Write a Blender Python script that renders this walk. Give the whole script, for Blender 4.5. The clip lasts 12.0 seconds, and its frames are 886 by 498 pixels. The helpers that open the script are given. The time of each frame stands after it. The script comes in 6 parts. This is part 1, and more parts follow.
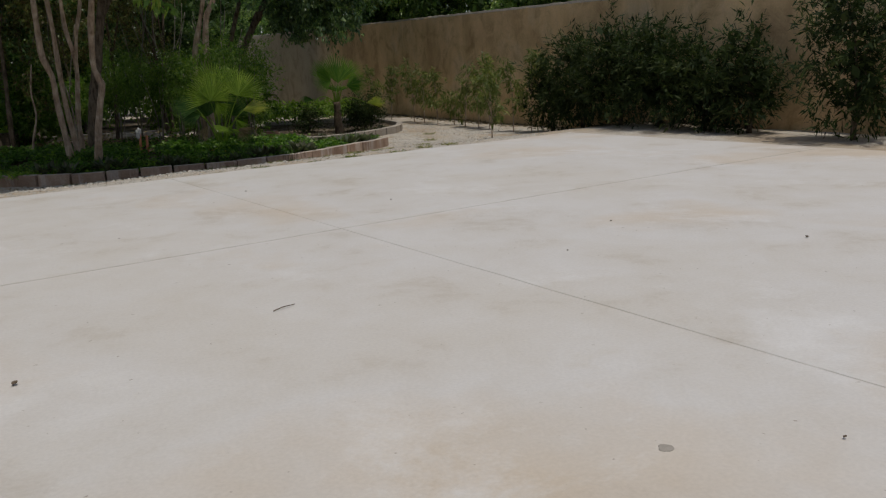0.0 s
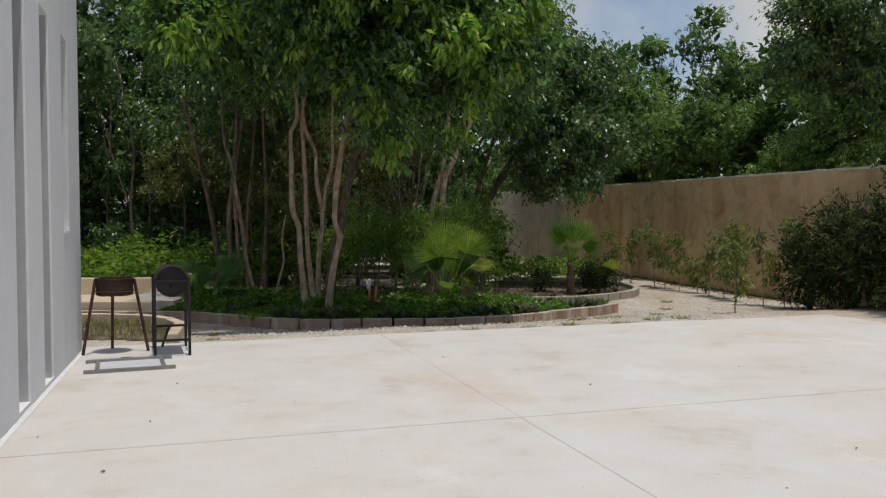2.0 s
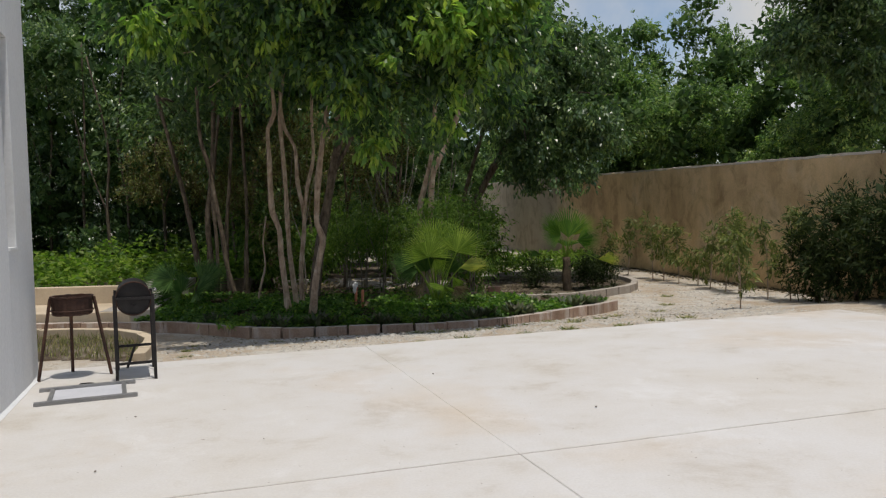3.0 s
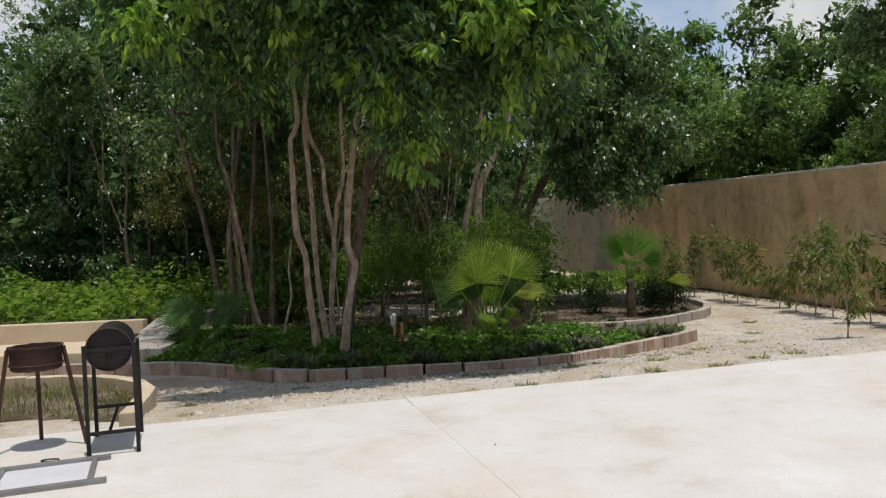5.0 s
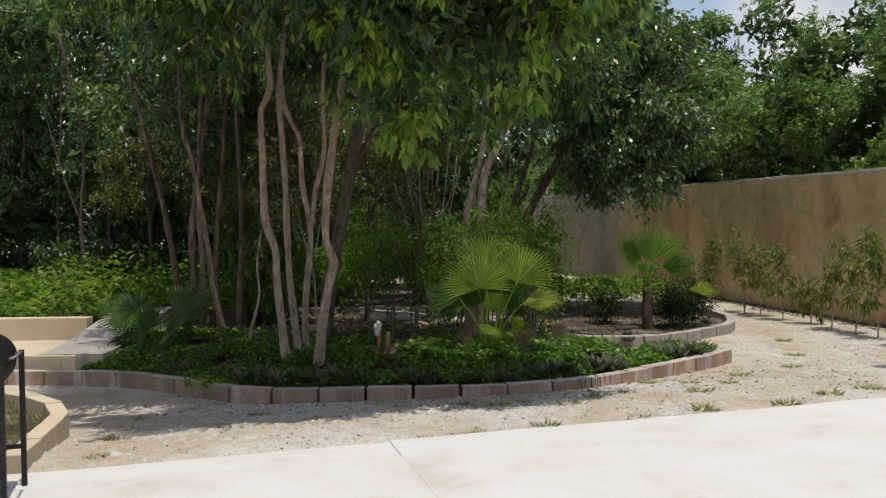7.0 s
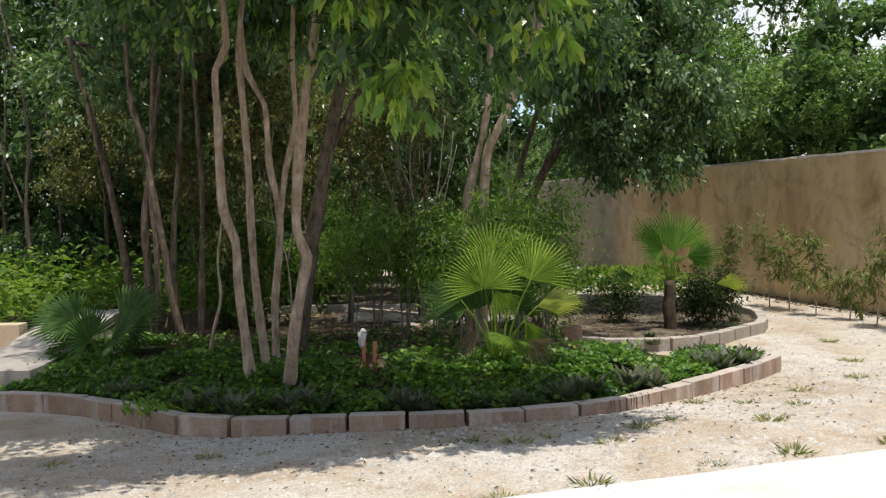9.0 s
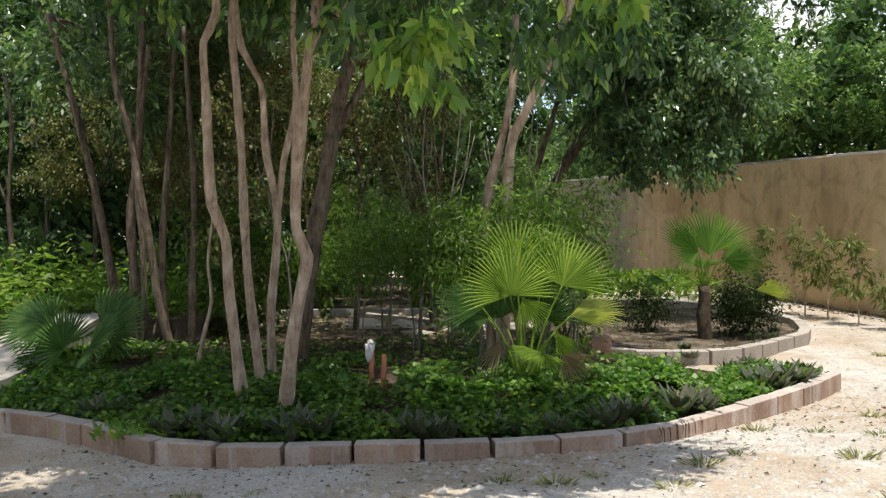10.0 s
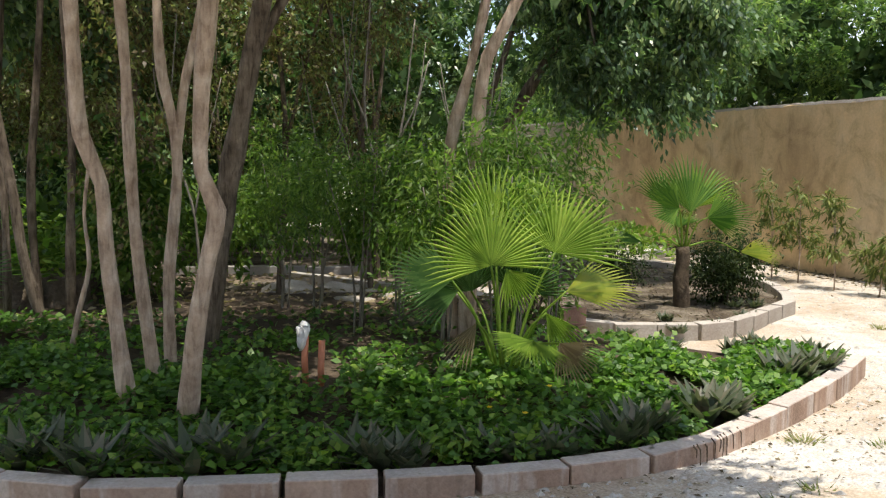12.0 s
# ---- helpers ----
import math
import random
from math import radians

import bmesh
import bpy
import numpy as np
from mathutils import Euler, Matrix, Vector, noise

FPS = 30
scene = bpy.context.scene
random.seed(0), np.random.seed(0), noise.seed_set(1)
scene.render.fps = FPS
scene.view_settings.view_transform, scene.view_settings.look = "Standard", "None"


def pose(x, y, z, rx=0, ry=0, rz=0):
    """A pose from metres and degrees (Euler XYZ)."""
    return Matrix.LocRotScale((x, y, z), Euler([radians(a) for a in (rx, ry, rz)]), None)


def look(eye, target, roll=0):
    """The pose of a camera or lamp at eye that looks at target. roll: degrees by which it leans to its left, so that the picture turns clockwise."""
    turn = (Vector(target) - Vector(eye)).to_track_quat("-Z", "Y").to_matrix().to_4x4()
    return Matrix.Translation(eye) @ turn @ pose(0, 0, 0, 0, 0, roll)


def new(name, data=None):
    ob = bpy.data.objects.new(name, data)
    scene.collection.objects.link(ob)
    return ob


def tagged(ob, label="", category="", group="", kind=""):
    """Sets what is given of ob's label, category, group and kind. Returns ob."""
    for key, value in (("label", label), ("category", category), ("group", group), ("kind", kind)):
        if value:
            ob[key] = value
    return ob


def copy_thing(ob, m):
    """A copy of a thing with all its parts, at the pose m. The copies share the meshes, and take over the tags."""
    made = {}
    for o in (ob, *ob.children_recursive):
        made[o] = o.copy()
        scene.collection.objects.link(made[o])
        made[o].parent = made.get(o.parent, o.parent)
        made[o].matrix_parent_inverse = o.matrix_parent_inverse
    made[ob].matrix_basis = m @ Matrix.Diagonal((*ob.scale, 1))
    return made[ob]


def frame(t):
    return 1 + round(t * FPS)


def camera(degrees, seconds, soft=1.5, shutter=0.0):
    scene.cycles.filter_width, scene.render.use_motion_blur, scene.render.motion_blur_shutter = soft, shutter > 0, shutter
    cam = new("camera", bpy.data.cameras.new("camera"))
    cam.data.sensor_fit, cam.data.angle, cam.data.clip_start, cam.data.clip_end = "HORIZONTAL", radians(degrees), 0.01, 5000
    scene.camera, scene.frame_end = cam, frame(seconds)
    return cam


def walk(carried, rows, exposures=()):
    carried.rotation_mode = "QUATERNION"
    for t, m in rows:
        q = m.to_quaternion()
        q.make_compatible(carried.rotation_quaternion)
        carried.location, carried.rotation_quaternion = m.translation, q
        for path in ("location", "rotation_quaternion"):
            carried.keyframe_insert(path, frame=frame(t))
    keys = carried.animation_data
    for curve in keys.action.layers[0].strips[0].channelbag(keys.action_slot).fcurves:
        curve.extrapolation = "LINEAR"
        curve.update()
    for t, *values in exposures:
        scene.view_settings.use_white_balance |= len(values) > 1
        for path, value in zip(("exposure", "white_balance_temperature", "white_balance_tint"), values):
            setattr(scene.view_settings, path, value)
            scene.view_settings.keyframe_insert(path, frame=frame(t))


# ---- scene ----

# ---------------------------------------------------------------- camera
cam = camera(57.4, 12.0, soft=1.25)
PATH = [
    (0, (-0.327, -2.949, 1.192), (0.247, -1.086, 0.748), -2.7),
    (0.5, (-0.174, -2.782, 1.233), (0.094, -0.837, 0.851), -0.9),
    (1, (0.016, -2.671, 1.266), (0.03, -0.687, 1.009), 0.3),
    (1.5, (0.182, -2.601, 1.302), (0.108, -0.607, 1.168), 0.6),
    (2, (0.218, -2.356, 1.309), (0.214, -0.357, 1.25), -0.2),
    (2.5, (0.235, -2.072, 1.331), (0.291, -0.074, 1.258), -0.9),
    (3, (0.275, -1.657, 1.439), (0.288, 0.341, 1.355), -1.6),
    (3.2, (0.262, -1.487, 1.438), (0.245, 0.511, 1.353), -1.7),
    (5, (0.133, 0.075, 1.453), (0.051, 2.074, 1.42), -2.7),
    (5.5, (0.097, 0.522, 1.448), (0.006, 2.52, 1.438), -2.9),
    (6, (0.069, 0.923, 1.433), (-0.031, 2.921, 1.424), -2.6),
    (6.5, (-0.002, 1.325, 1.435), (-0.058, 3.324, 1.408), -1.7),
    (7, (-0.028, 1.814, 1.431), (-0.082, 3.812, 1.39), -0.9),
    (7.5, (-0.132, 2.231, 1.414), (-0.198, 4.229, 1.35), -0.7),
    (9.3, (-0.191, 3.752, 1.433), (-0.211, 5.751, 1.362), -1.4),
    (9.5, (-0.228, 3.966, 1.426), (-0.267, 5.965, 1.366), -0.9),
    (10, (-0.307, 4.401, 1.392), (-0.342, 6.4, 1.325), -0.9),
    (10.5, (-0.366, 4.794, 1.393), (-0.305, 6.78, 1.173), -0.7),
    (11, (-0.432, 5.252, 1.393), (-0.389, 7.233, 1.121), -0.2),
    (11.5, (-0.537, 5.671, 1.38), (-0.412, 7.651, 1.131), -0.2),
    (12, (-0.583, 6.045, 1.379), (-0.42, 8.029, 1.181), 0.3),
]
walk(cam, [(t, look(eye, target, roll)) for t, eye, target, roll in PATH],
     exposures=[(0.0, -0.9), (1.0, -0.73), (2.0, -0.42), (3.2, -0.3), (5.0, -0.1), (7.5, 0.04), (9.5, 0.6), (10.5, 0.72), (11.0, 0.65), (12.0, 0.93)])

# ---------------------------------------------------------------- world and sun
SUN_TO = Vector((0.11, -0.16, 0.985)).normalized()
world = bpy.data.worlds.new("sky")
scene.world = world
world.use_nodes = True
wn, wl = world.node_tree.nodes, world.node_tree.links
background = wn["Background"]
sky = wn.new("ShaderNodeTexSky")
sky.sky_type = "NISHITA"
sky.sun_disc = False
sky.sun_elevation = math.asin(SUN_TO.z)
sky.sun_rotation = math.atan2(SUN_TO.x, SUN_TO.y)
sky.air_density, sky.dust_density, sky.ozone_density = 1.0, 1.2, 1.0
coords = wn.new("ShaderNodeTexCoord")
cloud = wn.new("ShaderNodeTexNoise")
cloud.inputs["Scale"].default_value = 3.2
cloud.inputs["Detail"].default_value = 7
cloud.inputs["Roughness"].default_value = 0.55
cloud_shape = wn.new("ShaderNodeValToRGB")
cloud_shape.color_ramp.elements[0].position = 0.44
cloud_shape.color_ramp.elements[1].position = 0.68
cloud_mix = wn.new("ShaderNodeMixRGB")
cloud_mix.inputs["Color2"].default_value = (5.4, 5.3, 5.15, 1)
wl.new(coords.outputs["Generated"], cloud.inputs["Vector"])
wl.new(cloud.outputs["Fac"], cloud_shape.inputs["Fac"])
wl.new(cloud_shape.outputs["Color"], cloud_mix.inputs["Fac"])
wl.new(sky.outputs["Color"], cloud_mix.inputs["Color1"])
wl.new(cloud_mix.outputs["Color"], background.inputs["Color"])
background.inputs["Strength"].default_value = 0.145

sun = new("sun", bpy.data.lights.new("sun", "SUN"))
sun.data.energy = 3.6
sun.data.angle = radians(0.53)
sun.data.color = (1.0, 0.95, 0.87)
sun.matrix_world = look(SUN_TO * 60, (0, 0, 0))


# ---------------------------------------------------------------- materials
def ramp_node(nt, fac, stops):
    node = nt.nodes.new("ShaderNodeValToRGB")
    el = node.color_ramp.elements
    while len(el) < len(stops):
        el.new(0.5)
    for e, (p, c) in zip(el, stops):
        e.position, e.color = p, (*c, 1)
    nt.links.new(fac, node.inputs["Fac"])
    return node.outputs["Color"]


def noise_node(nt, vec, scale, detail=4, rough=0.55, distortion=0.0):
    node = nt.nodes.new("ShaderNodeTexNoise")
    node.inputs["Scale"].default_value = scale
    node.inputs["Detail"].default_value = detail
    node.inputs["Roughness"].default_value = rough
    node.inputs["Distortion"].default_value = distortion
    nt.links.new(vec, node.inputs["Vector"])
    return node.outputs["Fac"]


def mix_node(nt, fac, a, b, mode="MIX"):
    node = nt.nodes.new("ShaderNodeMixRGB")
    node.blend_type = mode
    for socket, v in (("Fac", fac), ("Color1", a), ("Color2", b)):
        if isinstance(v, (int, float)):
            node.inputs[socket].default_value = v
        elif isinstance(v, tuple):
            node.inputs[socket].default_value = (*v, 1)
        else:
            nt.links.new(v, node.inputs[socket])
    return node.outputs["Color"]


def start_material(name, rough=0.8, metal=0.0, spec=0.5):
    m = bpy.data.materials.new(name)
    m.use_nodes = True
    nt = m.node_tree
    p = nt.nodes["Principled BSDF"]
    p.inputs["Roughness"].default_value = rough
    p.inputs["Metallic"].default_value = metal
    p.inputs["Specular IOR Level"].default_value = spec
    tc = nt.nodes.new("ShaderNodeTexCoord")
    return m, nt, p, tc.outputs["Object"]


def bump_node(nt, p, height, strength, distance=0.01, under=None):
    b = nt.nodes.new("ShaderNodeBump")
    b.inputs["Strength"].default_value = strength
    b.inputs["Distance"].default_value = distance
    nt.links.new(height, b.inputs["Height"])
    if under is not None:
        nt.links.new(under, b.inputs["Normal"])
    nt.links.new(b.outputs["Normal"], p.inputs["Normal"])
    return b.outputs["Normal"]


def surface(name, stops, scale=2.0, fine=40.0, rough=0.85, metal=0.0, bump=0.25, dist=0.006, spec=0.4, grain=0.35, tint=None):
    """A weathered surface: blotches at one scale, grain at another, relief from both; pieces differ a little."""
    m, nt, p, vec = start_material(name, rough, metal, spec)
    big = noise_node(nt, vec, scale, 6, 0.6, 0.3)
    small = noise_node(nt, vec, fine, 5, 0.65)
    col = ramp_node(nt, big, stops)
    dark = ramp_node(nt, small, [(0.3, (1 - grain,) * 3), (0.7, (1.0, 1.0, 1.0))])
    col = mix_node(nt, 1.0, col, dark, "MULTIPLY")
    info = nt.nodes.new("ShaderNodeObjectInfo")
    vary = ramp_node(nt, info.outputs["Random"], [(0.0, (0.86, 0.86, 0.86)), (1.0, (1.0, 1.0, 1.0))] if tint is None else tint)
    col = mix_node(nt, 1.0, col, vary, "MULTIPLY")
    nt.links.new(col, p.inputs["Base Color"])
    n = bump_node(nt, p, small, bump, dist)
    bump_node(nt, p, big, bump * 0.6, dist * 3, n)
    return m


def slab_concrete():
    m, nt, p, _ = start_material("slab_concrete", 0.78, 0, 0.35)
    vec = nt.nodes.new("ShaderNodeNewGeometry").outputs["Position"]
    wide = noise_node(nt, vec, 0.33, 5, 0.55, 0.15)
    mid = noise_node(nt, vec, 1.3, 8, 0.7, 0.2)
    fine = noise_node(nt, vec, 60, 4, 0.6)
    col = ramp_node(nt, wide, [(0.33, (0.58, 0.55, 0.51)), (0.52, (0.60, 0.58, 0.56)), (0.66, (0.56, 0.485, 0.40))])
    stain = ramp_node(nt, mid, [(0.30, (0.80, 0.75, 0.68)), (0.44, (0.95, 0.935, 0.91)), (0.60, (1, 1, 1)), (0.75, (0.92, 0.89, 0.84))])
    col = mix_node(nt, 0.9, col, stain, "MULTIPLY")
    pale = ramp_node(nt, noise_node(nt, vec, 0.7, 9, 0.72, 0.25), [(0.55, (0, 0, 0)), (0.68, (0.8, 0.8, 0.8))])
    col = mix_node(nt, pale, col, (0.66, 0.645, 0.63))
    col = mix_node(nt, 0.5, col, ramp_node(nt, fine, [(0.3, (0.85, 0.85, 0.85)), (0.65, (1.02, 1.02, 1.02))]), "MULTIPLY")
    speck = ramp_node(nt, noise_node(nt, vec, 24, 2, 0.5), [(0.23, (0.45, 0.40, 0.34)), (0.27, (1, 1, 1))])
    col = mix_node(nt, 0.8, col, speck, "MULTIPLY")
    nt.links.new(col, p.inputs["Base Color"])
    n = bump_node(nt, p, fine, 0.12, 0.003)
    bump_node(nt, p, mid, 0.15, 0.01, n)
    return m


def gravel_ground():
    m, nt, p, _ = start_material("limestone_gravel", 0.95, 0, 0.2)
    vec = nt.nodes.new("ShaderNodeNewGeometry").outputs["Position"]
    wide = noise_node(nt, vec, 0.55, 6, 0.62, 0.5)
    mid = noise_node(nt, vec, 4.0, 6, 0.7, 0.4)
    col = ramp_node(nt, wide, [(0.34, (0.45, 0.37, 0.28)), (0.46, (0.545, 0.485, 0.405)), (0.56, (0.61, 0.585, 0.54))])
    col = mix_node(nt, 0.75, col, ramp_node(nt, mid, [(0.32, (0.70, 0.63, 0.55)), (0.52, (1, 1, 1))]), "MULTIPLY")
    cell = nt.nodes.new("ShaderNodeTexVoronoi")
    cell.inputs["Scale"].default_value = 58
    nt.links.new(vec, cell.inputs["Vector"])
    stone = ramp_node(nt, cell.outputs["Color"], [(0.2, (0.72, 0.70, 0.66)), (0.8, (1.05, 1.04, 1.02))])
    col = mix_node(nt, 0.5, col, stone, "MULTIPLY")
    gap = ramp_node(nt, cell.outputs["Distance"], [(0.25, (1, 1, 1)), (0.75, (0.6, 0.55, 0.5))])
    col = mix_node(nt, 0.45, col, gap, "MULTIPLY")
    dirt = ramp_node(nt, noise_node(nt, vec, 1.5, 9, 0.75, 0.3), [(0.52, (0, 0, 0)), (0.66, (0.7, 0.7, 0.7))])
    col = mix_node(nt, dirt, col, (0.42, 0.325, 0.225))
    grit = ramp_node(nt, noise_node(nt, vec, 90, 3, 0.6), [(0.35, (0.7, 0.68, 0.65)), (0.6, (1.06, 1.05, 1.04))])
    col = mix_node(nt, 0.7, col, grit, "MULTIPLY")
    nt.links.new(col, p.inputs["Base Color"])
    n = bump_node(nt, p, gap, 0.6, 0.012)
    bump_node(nt, p, mid, 0.4, 0.03, n)
    return m


def leaf_material(name, stops, through_light=0.48, rough=0.38, spec=0.5):
    """Foliage: each leaf has its own green; some light passes through."""
    m, nt, p, _ = start_material(name, rough, 0, spec)
    geo = nt.nodes.new("ShaderNodeNewGeometry")
    col = ramp_node(nt, geo.outputs["Random Per Island"], stops)
    vein = ramp_node(nt, noise_node(nt, geo.outputs["Position"], 2.2, 3, 0.6), [(0.3, (0.72, 0.78, 0.70)), (0.7, (1.05, 1.05, 1.0))])
    col = mix_node(nt, 1.0, col, vein, "MULTIPLY")
    nt.links.new(col, p.inputs["Base Color"])
    tr = nt.nodes.new("ShaderNodeBsdfTranslucent")
    bright = mix_node(nt, 1.0, col, (1.15, 1.4, 0.8), "MULTIPLY")
    nt.links.new(bright, tr.inputs["Color"])
    mx = nt.nodes.new("ShaderNodeMixShader")
    mx.inputs[0].default_value = through_light
    out = nt.nodes["Material Output"]
    nt.links.new(p.outputs[0], mx.inputs[1])
    nt.links.new(tr.outputs[0], mx.inputs[2])
    nt.links.new(mx.outputs[0], out.inputs["Surface"])
    return m


def bark_material(name, stops, scale=7.0, crack=0.95):
    """Bark with long cracks and streaks that run up the stem, and pale blotches."""
    m, nt, p, _ = start_material(name, 0.92, 0, 0.18)
    vec = nt.nodes.new("ShaderNodeNewGeometry").outputs["Position"]
    stretch = nt.nodes.new("ShaderNodeMapping")
    stretch.inputs["Scale"].default_value = (1, 1, 0.16)
    nt.links.new(vec, stretch.inputs["Vector"])
    run = noise_node(nt, stretch.outputs["Vector"], scale * 4.5, 5, 0.65, 0.3)
    blotch = noise_node(nt, vec, scale, 5, 0.6, 0.4)
    fine = noise_node(nt, vec, scale * 14, 4, 0.6)
    col = ramp_node(nt, blotch, stops)
    col = mix_node(nt, crack, col, ramp_node(nt, run, [(0.36, (0.36, 0.32, 0.28)), (0.5, (0.85, 0.83, 0.8)), (0.64, (1.12, 1.1, 1.06))]), "MULTIPLY")
    col = mix_node(nt, 0.5, col, ramp_node(nt, fine, [(0.3, (0.7, 0.7, 0.7)), (0.7, (1.05, 1.05, 1.05))]), "MULTIPLY")
    nt.links.new(col, p.inputs["Base Color"])
    n = bump_node(nt, p, run, 0.9, 0.012)
    bump_node(nt, p, fine, 0.4, 0.004, n)
    return m


def boundary_render():
    m, nt, p, _ = start_material("aged_render", 0.92, 0, 0.2)
    vec = nt.nodes.new("ShaderNodeNewGeometry").outputs["Position"]
    wide = noise_node(nt, vec, 0.45, 6, 0.6, 0.4)
    stretch = nt.nodes.new("ShaderNodeMapping")
    stretch.inputs["Scale"].default_value = (1.0, 1.0, 0.3)
    nt.links.new(vec, stretch.inputs["Vector"])
    streak = noise_node(nt, stretch.outputs["Vector"], 1.6, 6, 0.65)
    fine = noise_node(nt, vec, 30, 5, 0.6)
    col = ramp_node(nt, wide, [(0.32, (0.52, 0.36, 0.20)), (0.5, (0.71, 0.51, 0.285)), (0.68, (0.745, 0.59, 0.39))])
    col = mix_node(nt, 0.6, col, ramp_node(nt, streak, [(0.32, (0.66, 0.62, 0.58)), (0.55, (1, 1, 1))]), "MULTIPLY")
    # far stretch: bare grey concrete, its colour also darkened for the trees' shade
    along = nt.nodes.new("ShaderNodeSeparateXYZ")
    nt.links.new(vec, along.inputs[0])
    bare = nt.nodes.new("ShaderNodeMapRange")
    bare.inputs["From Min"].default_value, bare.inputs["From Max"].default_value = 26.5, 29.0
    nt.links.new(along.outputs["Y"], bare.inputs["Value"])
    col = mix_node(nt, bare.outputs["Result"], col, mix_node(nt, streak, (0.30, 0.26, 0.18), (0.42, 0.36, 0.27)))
    patch = noise_node(nt, vec, 2.1, 7, 0.68, 0.7)
    col = mix_node(nt, 0.75, col, ramp_node(nt, patch, [(0.34, (0.62, 0.58, 0.53)), (0.5, (1, 1, 1)), (0.68, (1.12, 1.1, 1.06))]), "MULTIPLY")
    col = mix_node(nt, 0.5, col, ramp_node(nt, fine, [(0.3, (0.75, 0.75, 0.75)), (0.7, (1.05, 1.05, 1.05))]), "MULTIPLY")
    nt.links.new(col, p.inputs["Base Color"])
    n = bump_node(nt, p, fine, 0.3, 0.008)
    bump_node(nt, p, wide, 0.4, 0.05, n)
    return m


def kerb_material():
    """Pinkish-brown cast blocks with lime runs down the face; tops painted paler as if sunlit."""
    m, nt, p, _ = start_material("kerb_block", 0.92, 0, 0.2)
    geo = nt.nodes.new("ShaderNodeNewGeometry")
    vec = geo.outputs["Position"]
    big = noise_node(nt, vec, 3.0, 6, 0.6, 0.3)
    small = noise_node(nt, vec, 46, 5, 0.65)
    col = ramp_node(nt, big, [(0.28, (0.32, 0.215, 0.155)), (0.5, (0.44, 0.32, 0.24)), (0.7, (0.53, 0.42, 0.33))])
    stretch = nt.nodes.new("ShaderNodeMapping")
    stretch.inputs["Scale"].default_value = (1, 1, 0.14)
    nt.links.new(vec, stretch.inputs["Vector"])
    run = noise_node(nt, stretch.outputs["Vector"], 4.5, 4, 0.6, 0.3)
    col = mix_node(nt, ramp_node(nt, run, [(0.52, (0, 0, 0)), (0.62, (0.8, 0.8, 0.8))]), col, (0.64, 0.57, 0.50))
    col = mix_node(nt, ramp_node(nt, run, [(0.30, (0.6, 0.6, 0.6)), (0.40, (0, 0, 0))]), col, (0.20, 0.14, 0.105))
    # faces that point up get a lighter colour, standing for sun on them
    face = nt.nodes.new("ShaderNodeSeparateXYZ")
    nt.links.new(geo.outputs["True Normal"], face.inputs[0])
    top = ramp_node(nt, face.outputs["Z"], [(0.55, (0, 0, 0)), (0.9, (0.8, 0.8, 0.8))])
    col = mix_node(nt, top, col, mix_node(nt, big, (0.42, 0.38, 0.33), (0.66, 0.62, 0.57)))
    col = mix_node(nt, 1.0, col, ramp_node(nt, small, [(0.3, (0.7, 0.7, 0.7)), (0.7, (1, 1, 1))]), "MULTIPLY")
    info = nt.nodes.new("ShaderNodeObjectInfo")
    col = mix_node(nt, 1.0, col, ramp_node(nt, info.outputs["Random"], [(0, (0.82, 0.80, 0.79)), (1, (1.05, 1.0, 0.97))]), "MULTIPLY")
    nt.links.new(col, p.inputs["Base Color"])
    n = bump_node(nt, p, small, 0.5, 0.008)
    bump_node(nt, p, big, 0.3, 0.024, n)
    return m


M_SLAB = slab_concrete()
M_GRAVEL = gravel_ground()
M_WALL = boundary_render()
M_PLASTER = surface("pale_plaster", [(0.3, (0.73, 0.735, 0.74)), (0.55, (0.80, 0.80, 0.80)), (0.75, (0.75, 0.745, 0.73))], 0.9, 26, 0.85, bump=0.12, grain=0.12, spec=0.3)
# darker copy of the plaster: shade of the wall slots put into the colour
M_RECESS_SHADE = surface("plaster_recess_shade", [(0.3, (0.44, 0.445, 0.45)), (0.7, (0.53, 0.53, 0.53))], 0.9, 26, 0.85, bump=0.12, grain=0.12, spec=0.3)
M_KERB = kerb_material()
M_RIM = surface("ring_kerb", [(0.3, (0.40, 0.34, 0.28)), (0.55, (0.50, 0.445, 0.38)), (0.75, (0.42, 0.36, 0.30))], 3.0, 46, 0.92, bump=0.45, dist=0.008, spec=0.2)
M_BEIGE = surface("beige_concrete", [(0.3, (0.50, 0.40, 0.28)), (0.55, (0.62, 0.51, 0.37)), (0.75, (0.56, 0.46, 0.34))], 1.4, 34, 0.9, bump=0.15, spec=0.25, grain=0.13)
M_PATH = surface("grey_path_concrete", [(0.3, (0.33, 0.30, 0.265)), (0.7, (0.44, 0.405, 0.36))], 1.4, 34, 0.9, bump=0.2, spec=0.25, grain=0.2)
M_SOIL = surface("dark_soil", [(0.3, (0.07, 0.0504, 0.0336)), (0.5, (0.119, 0.0868, 0.0588)), (0.72, (0.21, 0.161, 0.112))], 2.4, 30, 0.97, bump=0.8, dist=0.03, spec=0.15, grain=0.5)
M_RINGSOIL = surface("ring_soil", [(0.3, (0.075, 0.056, 0.038)), (0.48, (0.14, 0.108, 0.074)), (0.62, (0.27, 0.225, 0.165)), (0.75, (0.36, 0.31, 0.24))], 2.8, 34, 0.97, bump=0.8, dist=0.03, spec=0.15, grain=0.5)
M_LITTER = surface("leaf_litter", [(0.3, (0.07, 0.05, 0.035)), (0.5, (0.17, 0.13, 0.09)), (0.66, (0.33, 0.28, 0.22))], 2.2, 24, 0.95, bump=0.8, dist=0.03, spec=0.2, grain=0.5)
